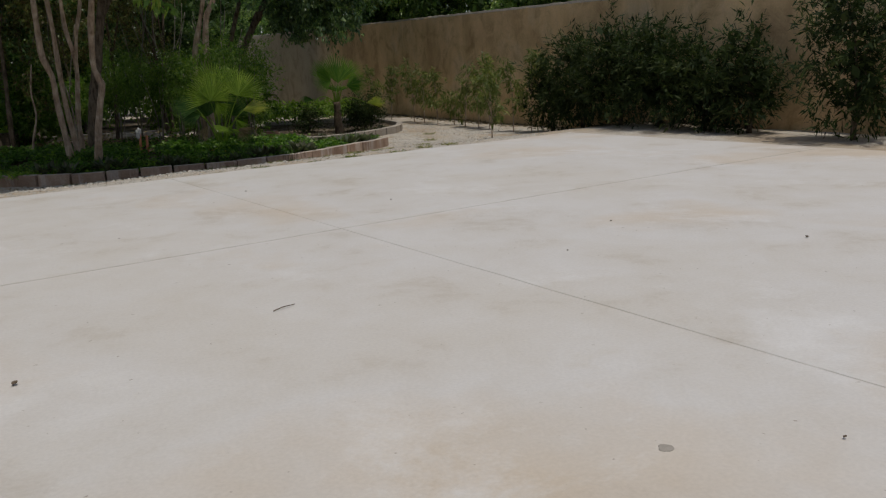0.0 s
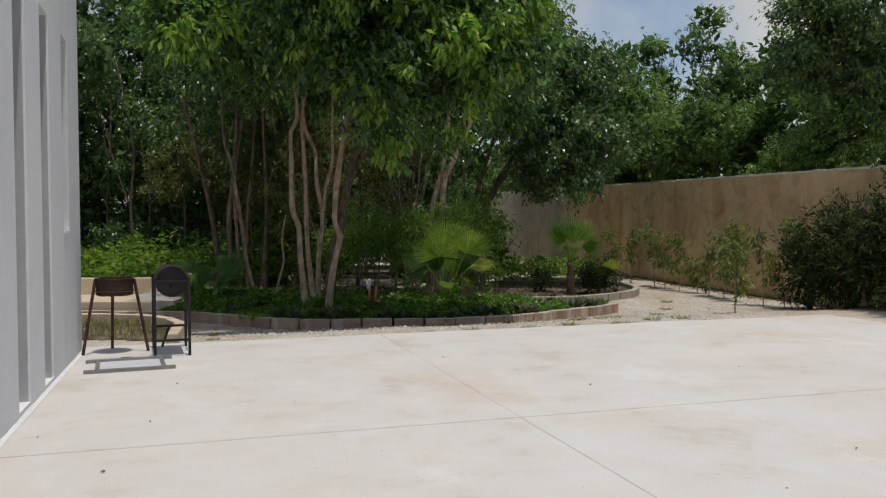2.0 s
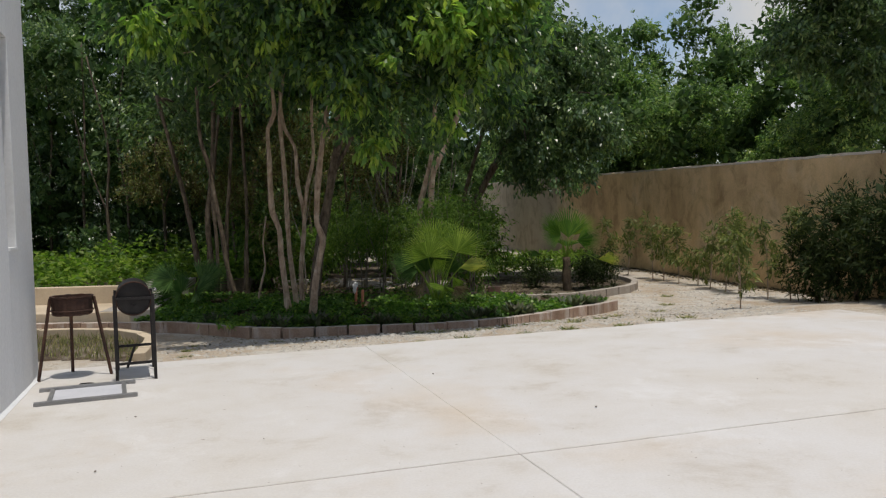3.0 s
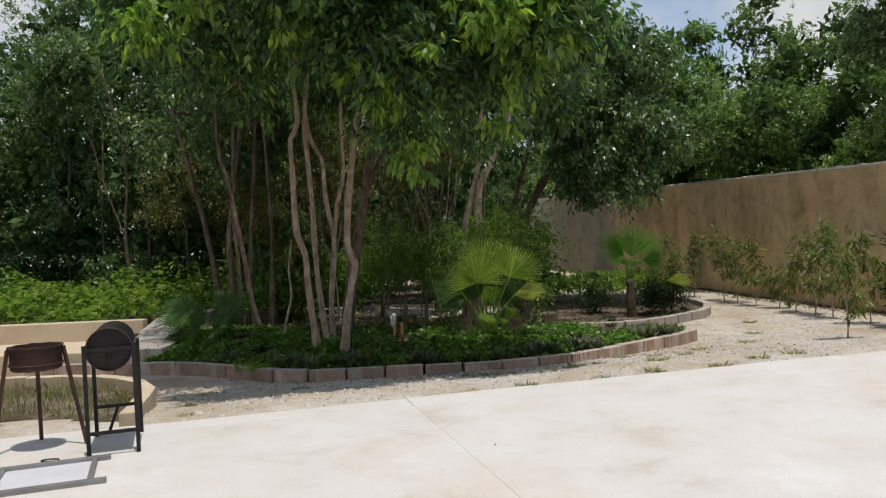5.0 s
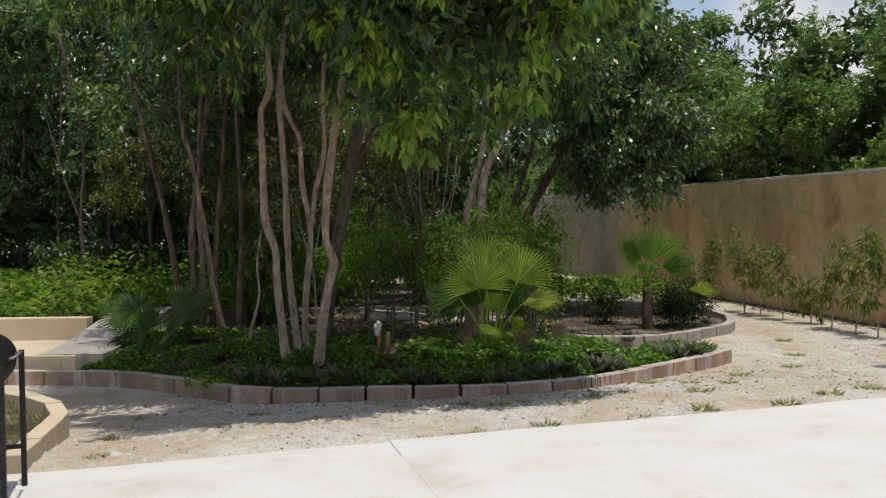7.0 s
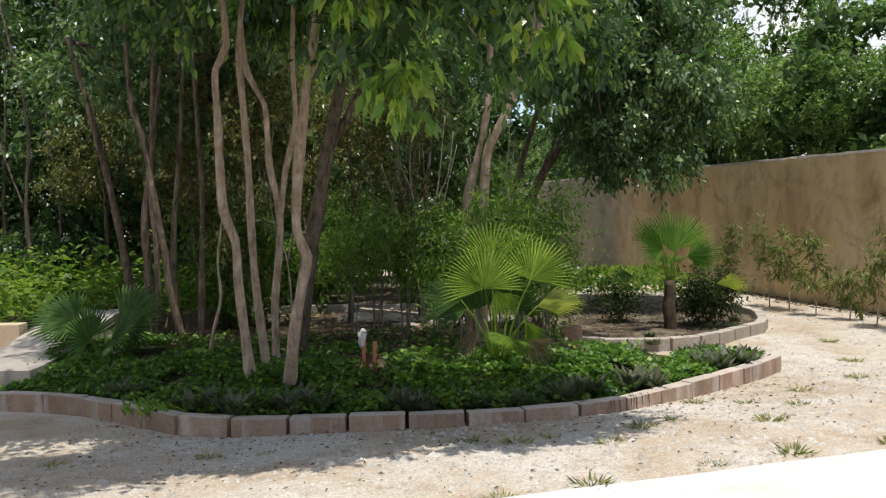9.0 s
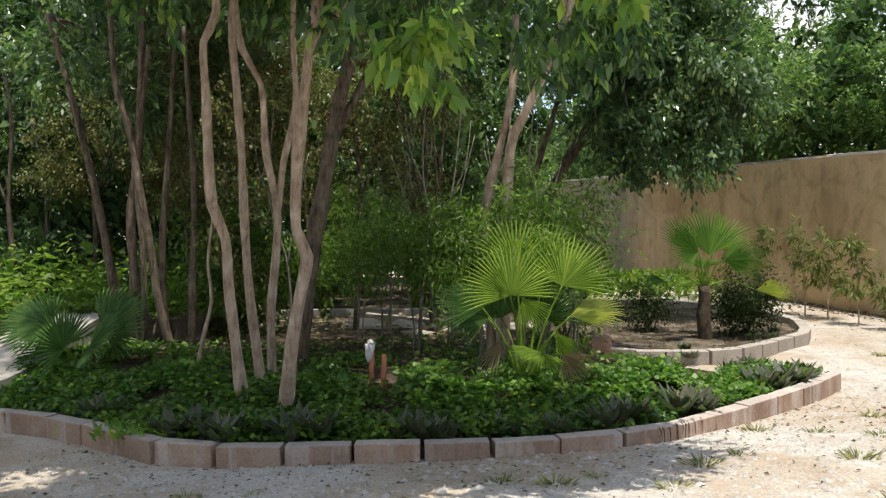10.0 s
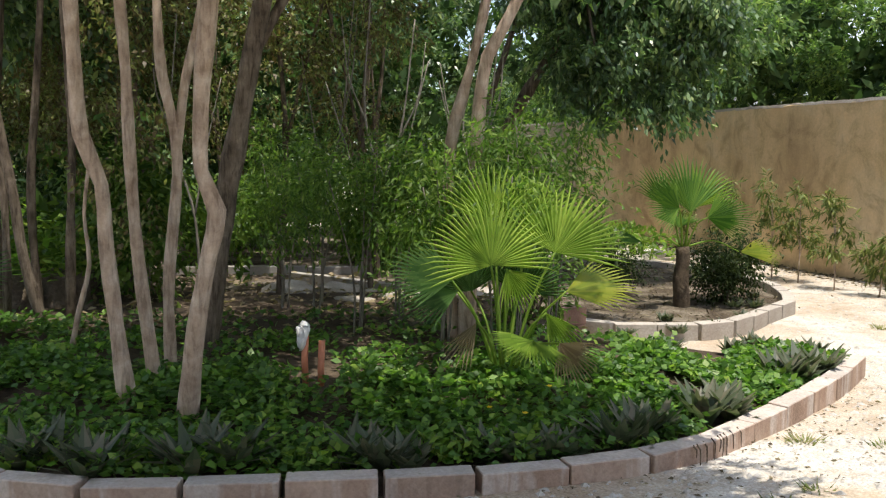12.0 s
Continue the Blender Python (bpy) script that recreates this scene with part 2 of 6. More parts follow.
M_BARK = bark_material("pale_bark", [(0.3, (0.30, 0.215, 0.155)), (0.5, (0.45, 0.345, 0.26)), (0.72, (0.58, 0.48, 0.385))], crack=0.6)
M_BARK_DARK = bark_material("dark_bark", [(0.3, (0.095, 0.073, 0.054)), (0.6, (0.19, 0.152, 0.115)), (0.78, (0.29, 0.245, 0.19))])
M_TWIG = bark_material("grey_twig_bark", [(0.3, (0.16, 0.14, 0.115)), (0.6, (0.27, 0.245, 0.205)), (0.78, (0.38, 0.35, 0.30))], 9.0, 0.6)
M_TRUNK_PALM = surface("palm_fibre", [(0.3, (0.07, 0.05, 0.035)), (0.7, (0.2, 0.15, 0.1))], 9.0, 50, 0.95, bump=0.9, dist=0.02, spec=0.15)
M_STONE = surface("pale_stone", [(0.3, (0.50, 0.45, 0.38)), (0.7, (0.66, 0.63, 0.57))], 9.0, 60, 0.95, bump=0.4, spec=0.2)
M_BLACK = surface("sooty_steel", [(0.3, (0.018, 0.016, 0.016)), (0.6, (0.035, 0.031, 0.03)), (0.78, (0.075, 0.05, 0.04))], 7.0, 60, 0.55, 0.4, bump=0.2, dist=0.002)
M_RUST = surface("rusty_steel", [(0.3, (0.045, 0.028, 0.022)), (0.55, (0.10, 0.05, 0.034)), (0.75, (0.17, 0.085, 0.05))], 6.0, 60, 0.75, 0.25, bump=0.4, dist=0.003)
M_GREYMETAL = surface("grey_aluminium", [(0.3, (0.24, 0.24, 0.24)), (0.7, (0.36, 0.355, 0.35))], 4.0, 60, 0.5, 0.5, bump=0.1, dist=0.002, grain=0.15)
M_PANEL = surface("pale_sheet", [(0.3, (0.60, 0.61, 0.65)), (0.7, (0.72, 0.72, 0.76))], 3.0, 60, 0.45, bump=0.05, grain=0.08)
M_PIPE = surface("orange_pipe", [(0.3, (0.42, 0.14, 0.07)), (0.7, (0.55, 0.22, 0.12))], 8.0, 60, 0.55, bump=0.1, grain=0.15)
M_CAP = surface("white_cap", [(0.3, (0.6, 0.58, 0.55)), (0.7, (0.75, 0.74, 0.72))], 20.0, 60, 0.7, bump=0.4, grain=0.15)
M_BRICK = surface("red_brown_block", [(0.3, (0.20, 0.11, 0.085)), (0.7, (0.32, 0.20, 0.15))], 8.0, 60, 0.9, bump=0.4)
M_DEADLEAF = surface("dry_leaf", [(0.3, (0.10, 0.07, 0.045)), (0.7, (0.26, 0.20, 0.14))], 14.0, 80, 0.8, bump=0.4)
M_SHADED = surface("dark_glass_recess", [(0.3, (0.10, 0.11, 0.12)), (0.7, (0.14, 0.15, 0.16))], 2.0, 30, 0.25, bump=0.02, grain=0.05)

L_TREE = leaf_material("broad_leaf", [(0.0, (0.039, 0.0806, 0.039)), (0.4, (0.0806, 0.1495, 0.0585)), (0.75, (0.1625, 0.2665, 0.0845)), (0.92, (0.299, 0.403, 0.1008)), (1.0, (0.42, 0.5, 0.125))], 0.52, 0.34, 0.6)
# brighter leaf: painted sunlight on tree sprays, own pale green on the kerb rosette
L_SPRAY = leaf_material("lit_and_pale_leaf", [(0.0, (0.112, 0.2128, 0.0448)), (0.5, (0.2128, 0.336, 0.0616)), (1.0, (0.4256, 0.4928, 0.0896))], 0.5, 0.4, 0.5)
L_CREEPER = leaf_material("creeper_leaf", [(0.0, (0.0855, 0.057, 0.0266)), (0.35, (0.1615, 0.1178, 0.0494)), (0.7, (0.1615, 0.1995, 0.0646)), (1.0, (0.323, 0.304, 0.1045))], 0.38, 0.5, 0.35)
L_DARK = leaf_material("dark_leaf", [(0.0, (0.0513, 0.0941, 0.0462)), (0.5, (0.1055, 0.1739, 0.0678)), (0.85, (0.1853, 0.2637, 0.098)), (1.0, (0.3421, 0.3992, 0.1515))], 0.34, 0.34, 0.6)
L_WOOD = leaf_material("wood_leaf", [(0.0, (0.0646, 0.1186, 0.0431)), (0.5, (0.1581, 0.2605, 0.0756)), (0.9, (0.2965, 0.3954, 0.1133)), (1.0, (0.4851, 0.5031, 0.1619))], 0.38, 0.42, 0.45)
# matte darker leaf colour that stands in for shade within the foliage
L_INNER_SHADE = leaf_material("inner_shade_leaf", [(0.0, (0.042, 0.0744, 0.0343)), (0.6, (0.084, 0.138, 0.053)), (1.0, (0.144, 0.198, 0.078))], 0.34, 0.75, 0.1)
L_HERB = leaf_material("herb_leaf", [(0.0, (0.0704, 0.1368, 0.0211)), (0.5, (0.1486, 0.2385, 0.036)), (1.0, (0.2659, 0.3363, 0.0594))], 0.48, 0.5, 0.3)
L_SHRUB = leaf_material("shrub_leaf", [(0.0, (0.06, 0.1151, 0.024)), (0.5, (0.1201, 0.2001, 0.038)), (1.0, (0.2201, 0.2901, 0.06))], 0.48, 0.5, 0.3)
L_COVER = leaf_material("cover_leaf", [(0.0, (0.045, 0.10, 0.02)), (0.5, (0.10, 0.20, 0.034)), (0.9, (0.19, 0.31, 0.05)), (1.0, (0.30, 0.39, 0.07))], 0.42, 0.45, 0.4)
L_ROSETTE = leaf_material("rosette_blade", [(0.0, (0.0595, 0.0748, 0.0442)), (0.5, (0.102, 0.119, 0.0723)), (1.0, (0.1785, 0.153, 0.1148))], 0.3, 0.5, 0.3)
L_PALM = leaf_material("palm_blade", [(0.0, (0.18, 0.27, 0.0408)), (0.5, (0.258, 0.36, 0.0564)), (1.0, (0.384, 0.468, 0.0912))], 0.42, 0.5, 0.3)
L_PALM_GREEN = leaf_material("young_palm_blade", [(0.0, (0.07, 0.155, 0.026)), (0.5, (0.12, 0.22, 0.036)), (1.0, (0.20, 0.30, 0.055))], 0.42, 0.45, 0.35)
L_PALM_DARK = leaf_material("palmetto_blade", [(0.0, (0.06, 0.1275, 0.0375)), (1.0, (0.135, 0.225, 0.0675))], 0.3, 0.6, 0.2)
L_PALM_YELLOW = leaf_material("yellow_palm_blade", [(0.0, (0.28, 0.33, 0.045)), (1.0, (0.44, 0.42, 0.07))], 0.42, 0.45)
L_PALM_DRY = leaf_material("dry_palm_blade", [(0.0, (0.24, 0.17, 0.10)), (1.0, (0.42, 0.32, 0.20))], 0.25, 0.7)
L_OLEANDER = leaf_material("hedge_leaf", [(0.0, (0.018, 0.03, 0.01)), (0.6, (0.034, 0.052, 0.017)), (1.0, (0.085, 0.10, 0.035))], 0.25, 0.65, 0.15)
L_SAPLING = leaf_material("sapling_leaf", [(0.0, (0.0875, 0.1125, 0.035)), (0.6, (0.1625, 0.1875, 0.0525)), (1.0, (0.3125, 0.3, 0.1))], 0.35, 0.5, 0.3)
L_DEBRIS = leaf_material("dead_leaf_scraps", [(0.0, (0.07, 0.05, 0.034)), (0.6, (0.16, 0.12, 0.08)), (1.0, (0.34, 0.27, 0.18))], 0.2, 0.7, 0.2)
L_GRASS = leaf_material("dry_grass_blade", [(0.0, (0.125, 0.15, 0.0438)), (0.5, (0.25, 0.2375, 0.0938)), (1.0, (0.475, 0.4, 0.2))], 0.3, 0.6)
L_FLOWER = leaf_material("yellow_petal", [(0.0, (0.75, 0.48, 0.02)), (1.0, (0.85, 0.60, 0.04))], 0.3, 0.5)

# ---------------------------------------------------------------- building helpers
rng = np.random.default_rng(11)


def mesh_from(name, verts, faces, mat, smooth=False):
    me = bpy.data.meshes.new(name)
    me.from_pydata([tuple(v) for v in verts], [], [tuple(f) for f in faces])
    me.materials.append(mat)
    if smooth:
        me.shade_smooth()
    return me


def quads_mesh(name, verts, mat, sides=4):
    """One mesh of many loose faces: verts is (n * sides, 3)."""
    n = len(verts) // sides
    me = bpy.data.meshes.new(name)
    me.vertices.add(len(verts))
    me.vertices.foreach_set("co", np.asarray(verts, np.float32).ravel())
    me.loops.add(n * sides)
    me.loops.foreach_set("vertex_index", np.arange(n * sides, dtype=np.int32))
    me.polygons.add(n)
    me.polygons.foreach_set("loop_start", np.arange(0, n * sides, sides, dtype=np.int32))
    me.update(calc_edges=True)
    me.materials.append(mat)
    return me


def part(name, bm, mat, parent, label="", smooth=False):
    """A bmesh (or a ready mesh) as one mesh object under a thing or a part."""
    if isinstance(bm, bpy.types.Mesh):
        me = bm
    else:
        bmesh.ops.recalc_face_normals(bm, faces=bm.faces)
        me = bpy.data.meshes.new(name)
        bm.to_mesh(me)
        bm.free()
        me.materials.append(mat)
        if smooth:
            me.shade_smooth()
    ob = new(name, me)
    ob.parent = parent
    return tagged(ob, label)


def thing(name, m, label, category, group="", kind=""):
    ob = new(name)
    ob.empty_display_size = 0.2
    ob.matrix_world = m
    return tagged(ob, label, category, group, kind)


def box(bm, lo, hi, bevel=0.0):
    made = bmesh.ops.create_cube(bm, size=1)["verts"]
    for v in made:
        v.co = Vector([lo[k] + (v.co[k] + 0.5) * (hi[k] - lo[k]) for k in range(3)])
    if bevel:
        edges = {e for v in made for e in v.link_edges}
        bmesh.ops.bevel(bm, geom=list(edges), offset=bevel, segments=2, affect="EDGES", profile=0.6)
    return bm


def smooth_line(points, step):
    """Points along a Catmull-Rom curve through the given ones."""
    p = [Vector(q) for q in points]
    p = [2 * p[0] - p[1], *p, 2 * p[-1] - p[-2]]
    out = []
    for k in range(1, len(p) - 2):
        a, b, c, d = p[k - 1 : k + 3]
        n = max(1, int((c - b).length / step))
        for j in range(n):
            t = j / n
            out.append(0.5 * (2 * b + (c - a) * t + (2 * a - 5 * b + 4 * c - d) * t * t + (3 * b - a - 3 * c + d) * t**3))
    return out + [p[-2]]


def tube(bm, points, r0, r1, sides=8, knobs=0.0, close=True):
    """A tapered limb along points, with uneven girth."""
    rings = []
    n = len(points)
    side = Vector((1, 0, 0))
    for k, c in enumerate(points):
        d = (points[min(k + 1, n - 1)] - points[max(k - 1, 0)]).normalized()
        side = (side - d * side.dot(d)).normalized()
        other = d.cross(side)
        r = (r0 + (r1 - r0) * k / max(n - 1, 1)) * (1 + knobs * noise.noise(Vector((c.x * 7, c.y * 7, c.z * 3.1))))
        ring = []
        for s in range(sides):
            a = 2 * math.pi * s / sides
            rr = r * (1 + 0.5 * knobs * noise.noise(Vector((c.z * 2.0 + s, c.x * 5, s * 1.7))))
            ring.append(bm.verts.new(c + side * (math.cos(a) * rr) + other * (math.sin(a) * rr)))
        rings.append(ring)
    for a, b in zip(rings, rings[1:]):
        for s in range(sides):
            bm.faces.new((a[s], a[(s + 1) % sides], b[(s + 1) % sides], b[s]))
    if close:
        bm.faces.new(rings[0][::-1])
        bm.faces.new(rings[-1])
    return bm


def unit(v):
    return v / np.maximum(np.linalg.norm(v, axis=-1, keepdims=True), 1e-9)


def leaf_quads(base, axis, length, width, fold=0.18):
    """Folded lozenge leaves: base points and axes (n, 3), lengths and widths (n,)."""
    n = len(base)
    axis = unit(axis)
    side = unit(np.cross(axis, rng.normal(size=(n, 3)) * 0.6 + np.array([0, 0, 1.0])))
    up = np.cross(side, axis)
    length, width = np.broadcast_to(length, n)[:, None], np.broadcast_to(width, n)[:, None]
    mid = base + axis * length * 0.45 + up * width * fold
    return np.stack([base, mid + side * width / 2, base + axis * length, mid - side * width / 2], 1).reshape(-1, 3)


def crown_leaves(blobs, twigs, per_twig, size, droop=0.5, shell=0.45, spread=0.34, core=0.5, slim=1.0, stray=0.14, clump=1, clump_r=0.16, core_size=1.7):
    """Leaves on many twigs that fill ellipsoid masses (cx, cy, cz, rx, ry, rz), thickest near the outside."""
    b = np.array(blobs, float)
    clusters = twigs // clump
    weight = (b[:, 3] * b[:, 4] * b[:, 5]) ** 0.75
    pick = rng.choice(len(b), clusters, p=weight / weight.sum())
    way = unit(rng.normal(size=(clusters, 3)))
    far = rng.random(clusters) ** shell
    lump = 0.86 + 0.28 * np.sin(way[:, 0] * 5 + pick) * np.cos(way[:, 1] * 4 - pick) + stray * rng.normal(size=clusters)
    at = b[pick, :3] + way * b[pick, 3:] * (far * lump)[:, None]
    twigs = clusters * clump
    at, way = np.repeat(at, clump, 0), np.repeat(way, clump, 0)
    if clump > 1:
        at = at + rng.normal(size=(twigs, 3)) * clump_r * np.array([1, 1, 0.75])
    out = unit(way * 0.8 + rng.normal(size=(twigs, 3)) * 0.55 + np.array([0, 0, 0.05 - 0.5 * droop]))
    along = rng.random((twigs, per_twig, 1)) * spread
    base = at[:, None] + out[:, None] * along + rng.normal(size=(twigs, per_twig, 3)) * spread * 0.16
    axis = out[:, None] * 0.7 + rng.normal(size=(twigs, per_twig, 3)) * 0.6 + np.array([0, 0, -droop])
    base, axis = base.reshape(-1, 3), axis.reshape(-1, 3)
    k = len(base)
    length = size * (0.65 + 0.6 * rng.random(k))
    outer = leaf_quads(base, axis, length, length * slim * (0.34 + 0.12 * rng.random(k)))
    n = int(twigs * core)
    inner = rng.choice(len(b), n, p=weight / weight.sum())
    at = b[inner, :3] + unit(rng.normal(size=(n, 3))) * b[inner, 3:] * (0.62 * rng.random((n, 1)) ** 0.5)
    return np.concatenate([outer, leaf_quads(at, rng.normal(size=(n, 3)), size * core_size, size * core_size * 0.5)])


def core_leaves(blobs, n, size):
    """Oversized loose leaves added in the middle of the masses, as dark filling for their inner shade."""
    b = np.array(blobs, float)
    weight = (b[:, 3] * b[:, 4] * b[:, 5]) ** 0.75
    inner = rng.choice(len(b), n, p=weight / weight.sum())
    at = b[inner, :3] + unit(rng.normal(size=(n, 3))) * b[inner, 3:] * (0.66 * rng.random((n, 1)) ** 0.5)
    return leaf_quads(at, rng.normal(size=(n, 3)), size, size * 0.5)


# site axes: the house, the slab and its joints run along U and V
O2 = Vector((0.73, 3.12, 0))
U, V = Vector((0.956, 0.293, 0)).normalized(), Vector((-0.293, 0.956, 0)).normalized()
SITE = Matrix(((U.x, V.x, 0, O2.x), (U.y, V.y, 0, O2.y), (0, 0, 1, 0), (0, 0, 0, 1)))
EDGE_V, HOUSE_U, HOUSE_V = 4.45, -3.25, 4.05


def smoothstep(a, b, x):
    t = min(max((x - a) / (b - a), 0), 1)
    return t * t * (3 - 2 * t)


def gz(x, y):
    """Height of the ground beside the slab."""
    p = Vector((x, y, 0)) - O2
    u, v = p.dot(U), p.dot(V)
    off = max(v - EDGE_V, u - 6.6)
    z = -0.10 + 0.075 * smoothstep(-0.25, 0.0, off) - 0.245 * smoothstep(0.1, 3.2, v - EDGE_V)
    if abs(x) < 30 and abs(y) < 40:
        z += 0.018 * noise.noise(Vector((x * 0.9, y * 0.9, 0))) + 0.008 * noise.noise(Vector((x * 4, y * 4, 3)))
    return z


# ---------------------------------------------------------------- ground and slab
def spaced(lo, hi, step, reach):
    inner = list(np.arange(lo, hi + step / 2, step))
    outer, d = [], step
    while d < reach:
        d *= 1.6
        outer.append(d)
    return [lo - d for d in reversed(outer)] + inner + [hi + d for d in outer]


gx, gy = spaced(-9, 11, 0.14, 900), spaced(5, 19, 0.14, 900)
verts = [(x, y, gz(x, y)) for y in gy for x in gx]
w = len(gx)
faces = [(j * w + i, j * w + i + 1, (j + 1) * w + i + 1, (j + 1) * w + i) for j in range(len(gy) - 1) for i in range(w - 1)]
ground = new("ground", mesh_from("ground", verts, faces, M_GRAVEL, True))
tagged(ground, "pale limestone gravel and sandy dirt yard ground", "ground", kind="structure")

pavement = thing("pavement", Matrix.Identity(4), "pale sun-bleached concrete slab yard with joints", "pavement", kind="structure")


def slab_panel(u0, u1, v0, v1):
    """A cast slab panel with a slightly wavy arris, 10 cm thick."""
    bm = bmesh.new()
    nu, nv = max(2, int((u1 - u0) / 0.12)), max(2, int((v1 - v0) / 0.12))

    def at(u, v):
        rough = Vector((u * 2.3, v * 2.3, 1))
        return (u + 0.006 * noise.noise(rough) + (0.03 * noise.noise(Vector((v * 1.3, 7, u))) if u > 6 else 0),
                v + 0.006 * noise.noise(rough + Vector((5, 0, 0))) + (0.05 * noise.noise(Vector((u * 0.9, 3, 2))) if v > 4 else 0))

    loop = [(u0 + (u1 - u0) * k / nu, v0) for k in range(nu)] + [(u1, v0 + (v1 - v0) * k / nv) for k in range(nv)]
    loop += [(u1 - (u1 - u0) * k / nu, v1) for k in range(nu)] + [(u0, v1 - (v1 - v0) * k / nv) for k in range(nv)]
    cu, cv = (u0 + u1) / 2, (v0 + v1) / 2
    top, shoulder, foot = [], [], []
    for u, v in loop:
        a, b = at(u, v)
        chip = 0.004 + 0.004 * abs(noise.noise(Vector((u * 6, v * 6, 4))))
        sa, sb = (1 if a < cu else -1), (1 if b < cv else -1)
        top.append(bm.verts.new(SITE @ Vector((a + sa * chip * (abs(u - u0) < 1e-6 or abs(u - u1) < 1e-6), b + sb * chip * (abs(v - v0) < 1e-6 or abs(v - v1) < 1e-6), 0))))
        shoulder.append(bm.verts.new(SITE @ Vector((a, b, -0.006))))
        foot.append(bm.verts.new(SITE @ Vector((a, b, -0.14))))
    n = len(loop)
    bm.faces.new(top)
    for k in range(n):
        j = (k + 1) % n
        bm.faces.new((top[k], shoulder[k], shoulder[j], top[j]))
        bm.faces.new((shoulder[k], foot[k], foot[j], shoulder[j]))
    return bm


GAP, GAP_V = 0.002, 0.009
for a, b in ((HOUSE_U + 0.003, -GAP), (GAP, 6.6)):
    for c, d in ((-12.0, -GAP_V), (GAP_V, EDGE_V)):
        if a < 0 < d and d > 1:
            part("concrete_panel", slab_panel(a, b, c, HOUSE_V), M_SLAB, pavement)
        else:
            part("concrete_panel", slab_panel(a, b, c, d), M_SLAB, pavement)
# the strip past the house corner, which also runs on beside the house
part("concrete_panel", slab_panel(-4.1, -GAP, HOUSE_V + 0.003, EDGE_V - 0.05), M_SLAB, pavement)

bm = bmesh.new()
rows = []
for k in range(330):
    u = HOUSE_U + 0.01 + (6.58 - HOUSE_U) * k / 329
    w0 = 0.012 + 0.010 * noise.noise(Vector((u * 2.1, 5, 0))) + 0.008 * noise.noise(Vector((u * 9, 1, 0)))
    rows.append([bm.verts.new((u, -w0, -0.004)), bm.verts.new((u, 0.0, -0.001 + 0.003 * noise.noise(Vector((u * 5, 8, 0))))), bm.verts.new((u, w0 * 0.8, -0.004))])
for p0, p1 in zip(rows, rows[1:]):
    for k in range(2):
        bm.faces.new((p0[k], p1[k], p1[k + 1], p0[k + 1]))
bm.transform(SITE)
part("joint_filler", bm, M_PATH, pavement, "dirty dark joint between the slab panels")
bm = box(bmesh.new(), (-0.011, 0.03, -0.02), (0.011, HOUSE_V, -0.0035))
bm.transform(SITE)
part("joint_filler", bm, M_SLAB, pavement, "pale mortar in the joint between the slab panels")

# ---------------------------------------------------------------- house wall with upright slots
def house_wall():
    """East face along V at HOUSE_U, 0.5 thick, with upright slots and one slit window."""
    top, deep, head = 5.6, 0.34, 3.05
    slots = [(k * 0.98 - 1.03, k * 0.98 - 0.64) for k in range(-7, 4)]
    cuts = [-9.0]
    for a, b in slots:
        cuts += [a, b]
    cuts += [WINDOW_A, WINDOW_B, HOUSE_V]
    for k, (a, b) in enumerate(zip(cuts, cuts[1:])):
        bm = bmesh.new()
        if k % 2 == 0:
            part("pier", box(bm, (-0.5, a, -0.1), (0, b, top), 0.006), M_PLASTER, house)
            continue
        low = 1.24 if b > 2.8 else 0.05
        part("slot_sill", box(bm, (-0.5, a, -0.1), (0, b, low)), M_PLASTER, house)
        part("lintel", box(bmesh.new(), (-0.5, a, head), (0, b, top)), M_PLASTER, house)
        # slot back and thin reveal liners carry the recess shade as darker grey
        if b < 2.8:
            part("slot_back", box(bmesh.new(), (-0.5, a, 0.05), (-deep, b, head)), M_RECESS_SHADE, house, "plaster recess, its shade painted in darker grey")
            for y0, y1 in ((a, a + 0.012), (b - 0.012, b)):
                part("reveal", box(bmesh.new(), (-deep + 0.003, y0, 0.053), (-0.016, y1, head - 0.003)), M_RECESS_SHADE, house, "plaster recess, its shade painted in darker grey")


WINDOW_A, WINDOW_B = 2.96, 3.30
house = thing("house", SITE @ Matrix.Translation((HOUSE_U, 0, 0)), "pale grey plastered house with upright wall slots", "house")
house_wall()
bm = bmesh.new()
box(bm, (-9, HOUSE_V - 0.35, -0.1), (-0.502, HOUSE_V - 0.003, 5.6))
part("wall", bm, M_PLASTER, house)
bm = bmesh.new()
box(bm, (-9, -9, -0.1), (-8.7, HOUSE_V - 0.355, 5.6))
part("wall", bm, M_PLASTER, house)
bm = bmesh.new()
box(bm, (-8.69, -9, -0.1), (-0.505, -8.7, 5.6))
part("wall", bm, M_PLASTER, house)
bm = bmesh.new()
box(bm, (-9.1, -9.1, 5.604), (0.1, HOUSE_V + 0.1, 5.8), 0.01)
part("roof", bm, M_PLASTER, house)
slit = part("window", box(bmesh.new(), (-0.26, WINDOW_A + 0.004, 1.245), (-0.24, WINDOW_B - 0.004, 3.045)), M_SHADED, house, "narrow dark slit window")
part("sill", box(bmesh.new(), (-0.235, WINDOW_A + 0.005, 1.242), (0.012, WINDOW_B - 0.005, 1.268), 0.004), M_PLASTER, slit)

